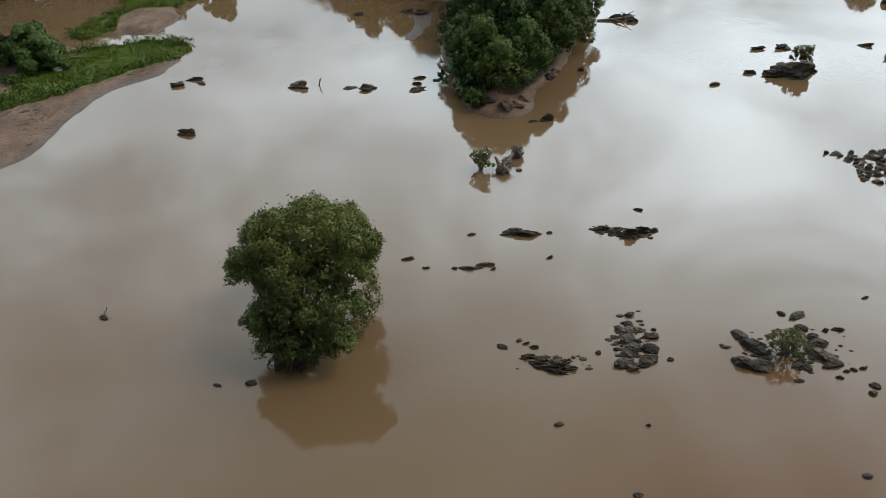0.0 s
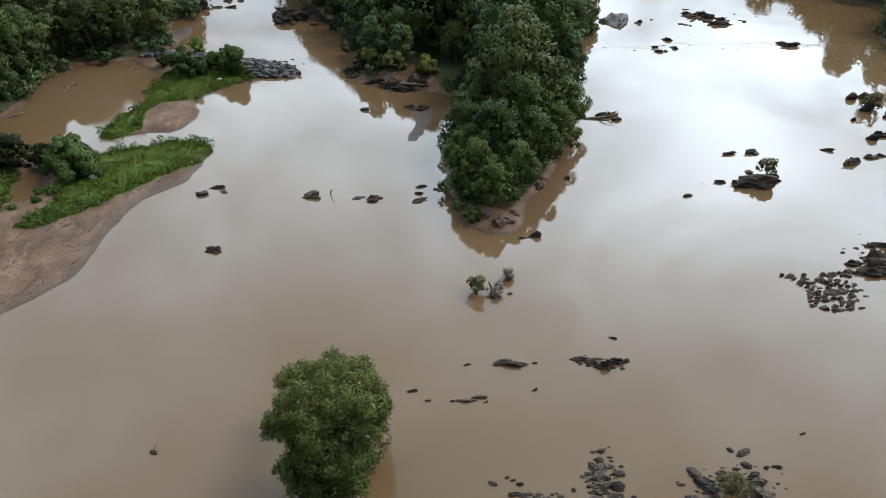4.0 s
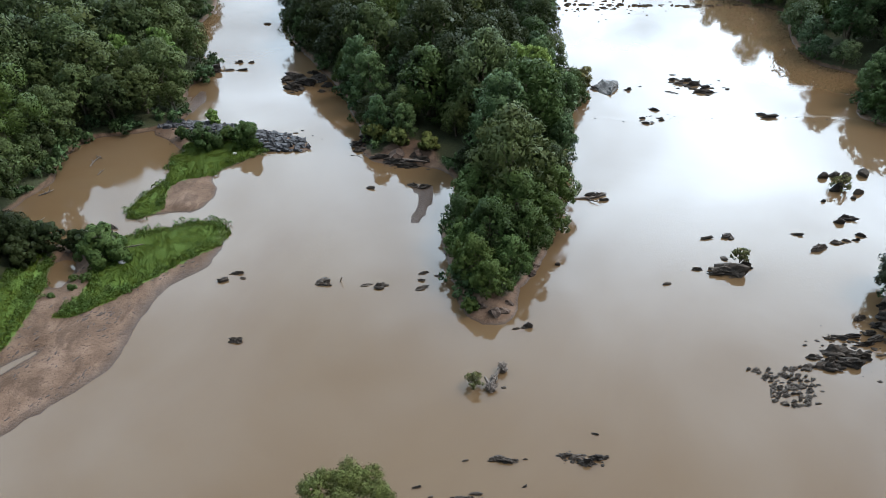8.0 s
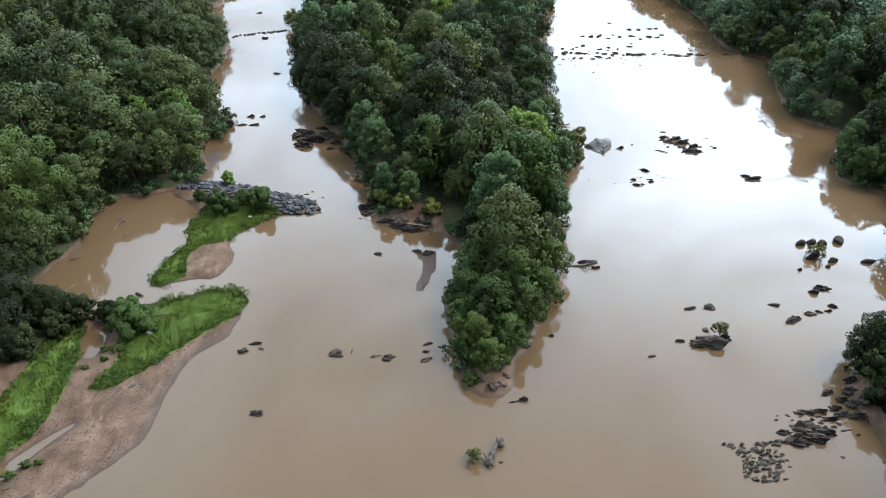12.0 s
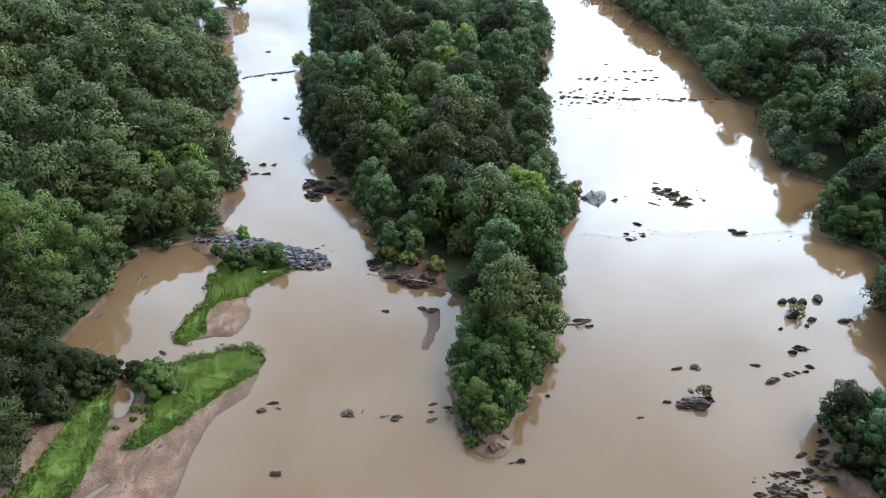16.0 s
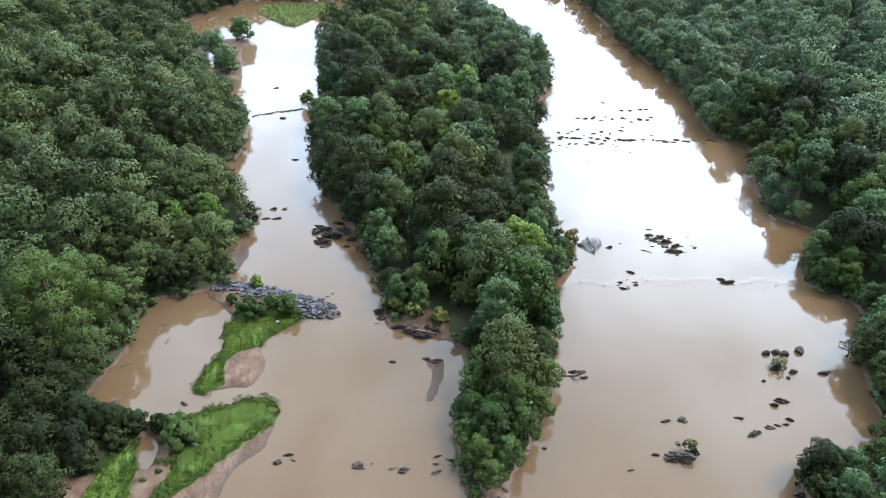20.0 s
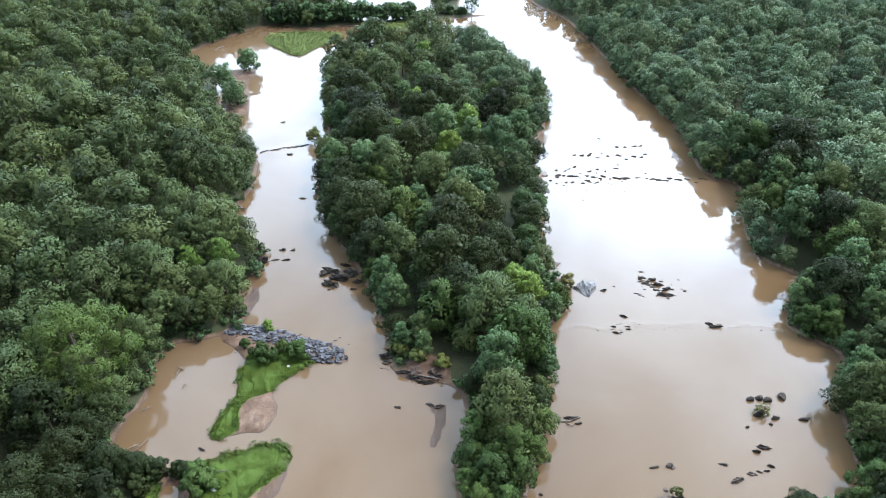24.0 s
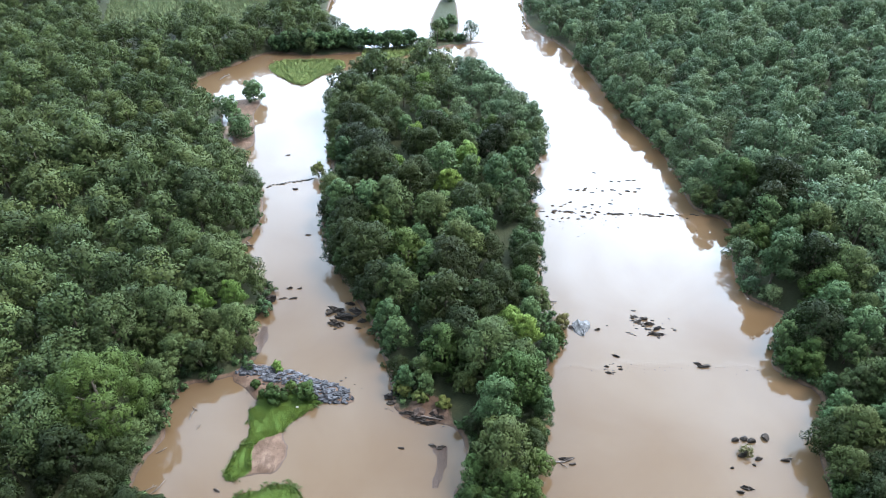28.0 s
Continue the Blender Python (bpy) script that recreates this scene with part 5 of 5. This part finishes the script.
# ---- driftwood, sacks, clods ----
def log(x0, y0, x1, y1, r, label, z0=0.1, z1=0.25, twigs=3):
    """A fallen limb with a few broken side branches."""
    t = tagged(new("fallen_log"), label, "log", "driftwood")
    t.location = (x0, y0, max(height_at(x0, y0), 0))
    d = np.array((x1 - x0, y1 - y0, 0.0))
    bend = np.array((-d[1], d[0], 0)) * rng.uniform(-0.12, 0.12)
    part("limb", mesh_data("limb", *tube([(0, 0, z0 - 0.1), d * 0.5 + bend + (0, 0, (z0 + z1) / 2), d + (0, 0, z1)], [r, r * 0.8, r * 0.35], 7), [DRIFT], smooth=True), t)
    for i in range(twigs):
        a = rng.uniform(0.25, 0.9)
        p = d * a + bend * (1 - abs(2 * a - 1)) + (0, 0, z0 + (z1 - z0) * a)
        q = p + rng.normal(0, 1, 3) * np.linalg.norm(d) * 0.14 + (0, 0, 0.3)
        part("branch", mesh_data("branch", *tube([p, (p + q) / 2 + (0, 0, 0.08), q], [r * 0.45, r * 0.3, r * 0.1], 5), [DRIFT], smooth=True), t)
    return t


INLET = "bare dark fallen branch lying in shallow water"
for row in ((-51.2, 65.2, -48.2, 68.2, 0.12), (-49.6, 66.2, -47.2, 69.4, 0.10), (-46.8, 81.6, -46.2, 84.0, 0.10), (-47.0, 84.4, -45.8, 83.4, 0.08), (-45.0, 79.4, -44.4, 80.6, 0.07), (-50.4, 74.6, -48.8, 75.6, 0.1)):
    log(*row, INLET)
for row in ((15.6, 72.8, 19.6, 73.6, 0.16), (17.0, 73.0, 18.2, 71.6, 0.1), (-49.5, 131.5, -45.6, 131.0, 0.2), (-48, 133, -45.8, 130.2, 0.16), (-76, 221, -73.6, 224.5, 0.25), (17.6, 112.6, 21.5, 112.0, 0.2), (17.8, 110.6, 20.8, 110.9, 0.15)):
    log(*row, "grey driftwood log stranded at the river bank")
log(-6.6, 82.2, -2.4, 81.0, 0.2, "pale driftwood trunk on the muddy shore")
log(-18.3, 27.7, -18.1, 28.2, 0.05, "forked dark stick standing out of the river", 0.05, 0.3)
log(-11.0, 57.4, -10.7, 57.2, 0.06, "dark stick standing out of the river", 0.1, 0.8, 1)


def snag(x, y):
    """A half-sunk root plate with a tangle of short roots."""
    t = tagged(new("driftwood_snag"), "grey tangled root snag half sunk in the river", "driftwood")
    t.location = (x, y, 0)
    for path, r in (([(0, -0.4, -0.1), (0.2, 0.6, 0.25), (0.7, 1.7, 0.35), (1.3, 2.5, 0.5)], 0.22), ([(0.1, 0, 0), (-0.3, 0.5, 0.5), (-0.5, 0.8, 0.8)], 0.14)):
        part("limb", mesh_data("limb", *tube(path, [r, r * 0.9, r * 0.7, r * 0.35][:len(path)], 7), [DRIFT], smooth=True), t)
    for cx, cy, cz, q, n in ((0.05, 0.1, 0.3, 0.75, 80), (1.15, 2.2, 0.5, 0.65, 70), (0.35, 1.0, 0.3, 0.5, 50)):
        tangle = []
        for i in range(n):
            d = rng.normal(0, 1, 3); d /= np.linalg.norm(d)
            d[2] = abs(d[2]) * 0.8
            p = np.array((cx, cy, cz)); e = p + d * q * rng.uniform(0.45, 1.0)
            tangle.append(tube([p, (p + e) / 2 + rng.normal(0, 0.08, 3), e], [0.05, 0.035, 0.014], 4))
        part("root_tangle", mesh_data("root_tangle", *join(tangle), [DRIFT]), t)
        v, f = ICO2
        v = v + np.array([noise.noise_vector(Vector(p) * 2.2 + Vector((cx, cy, 0)))[:] for p in v]) * 0.55
        part("root_plate", mesh_data("root_plate", v * q * 0.62 + (cx, cy, cz * 0.7), f, [DRIFT]), t, "knotted root plate caked with silt")


snag(3.8, 42.4)


def sack(x, y, size):
    v, f = ICO2
    v = v.copy()
    v += np.array([noise.noise_vector(Vector(p * 1.8 + x))[:] for p in v]) * 0.3
    ob = tagged(new("sack", mesh_data("sack", v * np.array((size, size * 0.7, size * 0.5)), f, [CLOTH], smooth=True)), "crumpled white cloth bundle lying on the grass", "sack")
    ob.location = (x, y, max(height_at(x, y), 0) + size * 0.3)


log(-35.4, 63.3, -33.4, 63.6, 0.09, "thin dark log lying on the grass spit")
for x, y, R in ((-38.8, 57.6, 0.6), (-38.2, 55.9, 0.5), (-39.8, 54.6, 0.4), (-37.4, 57.4, 0.7), (-40.6, 42.2, 0.6), (-41.6, 41.0, 0.7), (-39.4, 42.4, 0.4), (-37.0, 53.4, 0.4), (-34.6, 56.0, 0.4)):
    shrub("weed", x, y, R, R * 0.9, LEAF_BRIGHT, 260, "low green weeds on the mud flat", 0.22, 0.13, 5, 2, category="weed", group="weeds on the mud flat")
sack(-34.7, 60.3, 0.42)
sack(-28.2, 84.0, 0.30)

# clods and hoof-trampled lumps on the mud flat
spots = points_in((-46, 34, -24, 64), 0.46, 31)
m_in, m_turf = inside_by(spots, LEFT), np.maximum(inside_by(spots, SPIT_TURF), inside_by(spots, LEFT_TURF))
wet = np.maximum(inside_by(spots, CREEK), inside_by(spots, POOL))
keep = (m_in > 0.8) & (m_turf < -0.2) & (wet < -0.4) & (rng.random(len(spots)) < 0.26 + 0.5 * wave(spots, 2.6, 4.0))
clods = []
for (x, y), z in zip(spots[keep], ground_height(spots[keep])):
    v, f = ICO1
    s = rng.uniform(0.03, 0.10) * rng.uniform(0.7, 1.6)
    u = rng.normal(1.05, 0.4)
    clods.append((v * (1 + rng.normal(0, 0.15, len(v)))[:, None] * np.array((s * 2.4, s, s * 0.5)) @ np.array(((math.cos(u), math.sin(u), 0), (-math.sin(u), math.cos(u), 0), (0, 0, 1))) + (x, y, z), f))
tagged(new("mud_clods", mesh_data("mud_clods", *join(clods), [CLOD])), "dark trampled clods on the brown mud flat", "mud", kind="stuff")


# ---- grass ----
def grass(name, lines, per_m2, tall, wide, mat, label, category="grass"):
    V, N = [], 0
    for line in lines:
        lo, hi = line.min(0), line.max(0)
        P = rng.uniform(lo, hi, (int(np.prod(hi - lo) * per_m2), 2))
        s = inside_by(P, line) + 0.3 * wave(P, 0.8, 3.0)
        rim = np.clip(1.4 - s[s > 0.0], 0, 1)
        P = P[s > 0.0]
        z = ground_height(P)
        P, z, rim = P[z > 0.02], z[z > 0.02], rim[z > 0.02]
        n = len(P)
        h = tall * rng.uniform(0.5, 1.3, n) * (1 + 0.45 * wave(P, 1.3, 7.0)) * (1 + 0.4 * rim)
        a, b = rng.uniform(0, 6.283, n), rng.uniform(0, 6.283, n)
        base = np.column_stack([P, z - 0.03])
        side = np.column_stack([np.cos(a), np.sin(a), np.zeros(n)]) * (wide * rng.uniform(0.6, 1.2, n))[:, None] / 2
        tip = base + np.column_stack([np.cos(b) * h * 0.5, np.sin(b) * h * 0.5, h])
        V.append(np.stack([base - side, base + side, tip], 1).reshape(-1, 3))
    V = np.concatenate(V)
    N = np.tile((0.0, 0.0, 1.0), (len(V), 1)) + np.repeat(rng.normal(0, 0.12, (len(V) // 3, 3)), 3, axis=0)
    N /= np.linalg.norm(N, axis=1)[:, None]
    tone = np.repeat(np.clip(0.5 + 0.5 * wave(V[::3, :2], 2.5, 1.0), 0, 0.99), 3)
    tagged(new(name, mesh_data(name, V, np.arange(len(V)).reshape(-1, 3), [mat], tone=tone, normals=N)), label, category, kind="stuff")


grass("bank_grass", [SPIT_TURF, LEFT_TURF, BAR_TURF], 230, 0.16, 0.10, GRASS, "bright green short grass on the low bars")
rim, n = [], 0
V, F, N, U, T = [], [], [], [], []
kit = [crown(rng, [(rng.uniform(-0.5, 0.5), rng.uniform(-0.4, 0.4), rng.uniform(0.0, 0.2), rng.uniform(0.16, 0.32)) for _ in range(6)], 120, 0.16, 0.11, ragged=0.6, inner=5) for _ in range(5)]
for line, box, deep in ((SPIT_TURF, (-40, 50, -23, 70), 1.5), (LEFT_TURF, (-51, 36, -40, 62), 1.6), (BAR_TURF, (-39, 68, -23, 88), 0.9)):
    spots = points_in(box, 0.55, 41)
    by = inside_by(spots, line)
    odds = np.clip(1.1 - by / deep, 0.0, 0.8) * np.clip(0.6 + 0.8 * wave(spots, 1.7, 6.0), 0, 1)
    rim += [tuple(p) for p, d, o in zip(spots, by, odds) if 0.05 < d and rng.random() < o]
for (x, y), z in zip(rim, ground_height(rim)):
    v, f, nn, own = kit[int(rng.integers(5))]
    u, size = rng.uniform(0, 6.283), rng.uniform(0.6, 1.25)
    turn = np.array(((math.cos(u), -math.sin(u), 0), (math.sin(u), math.cos(u), 0), (0, 0, 1)))
    V.append(v @ turn.T * size + (x, y, max(z, 0))); F.append(f + n); N.append(nn @ turn.T); U.append(own); T.append(np.full(len(v), rng.random())); n += len(v)
tagged(new("herbs", mesh_data("herbs", np.concatenate(V), np.concatenate(F), [HERB], tone=np.concatenate(T), normals=np.concatenate(N), tuft=np.concatenate(U))), "darker leafy herbs along the edge of the grass", "weeds", kind="stuff")
grass("marsh_grass", [MARSH_TIP, MARSH_STRIP], 32, 0.5, 0.3, MARSH, "pale green marsh grass on a flat bar")
grass("field_crop", [FIELD], 12, 0.8, 0.55, CROP, "pale green leafy crop in a field", "crop")
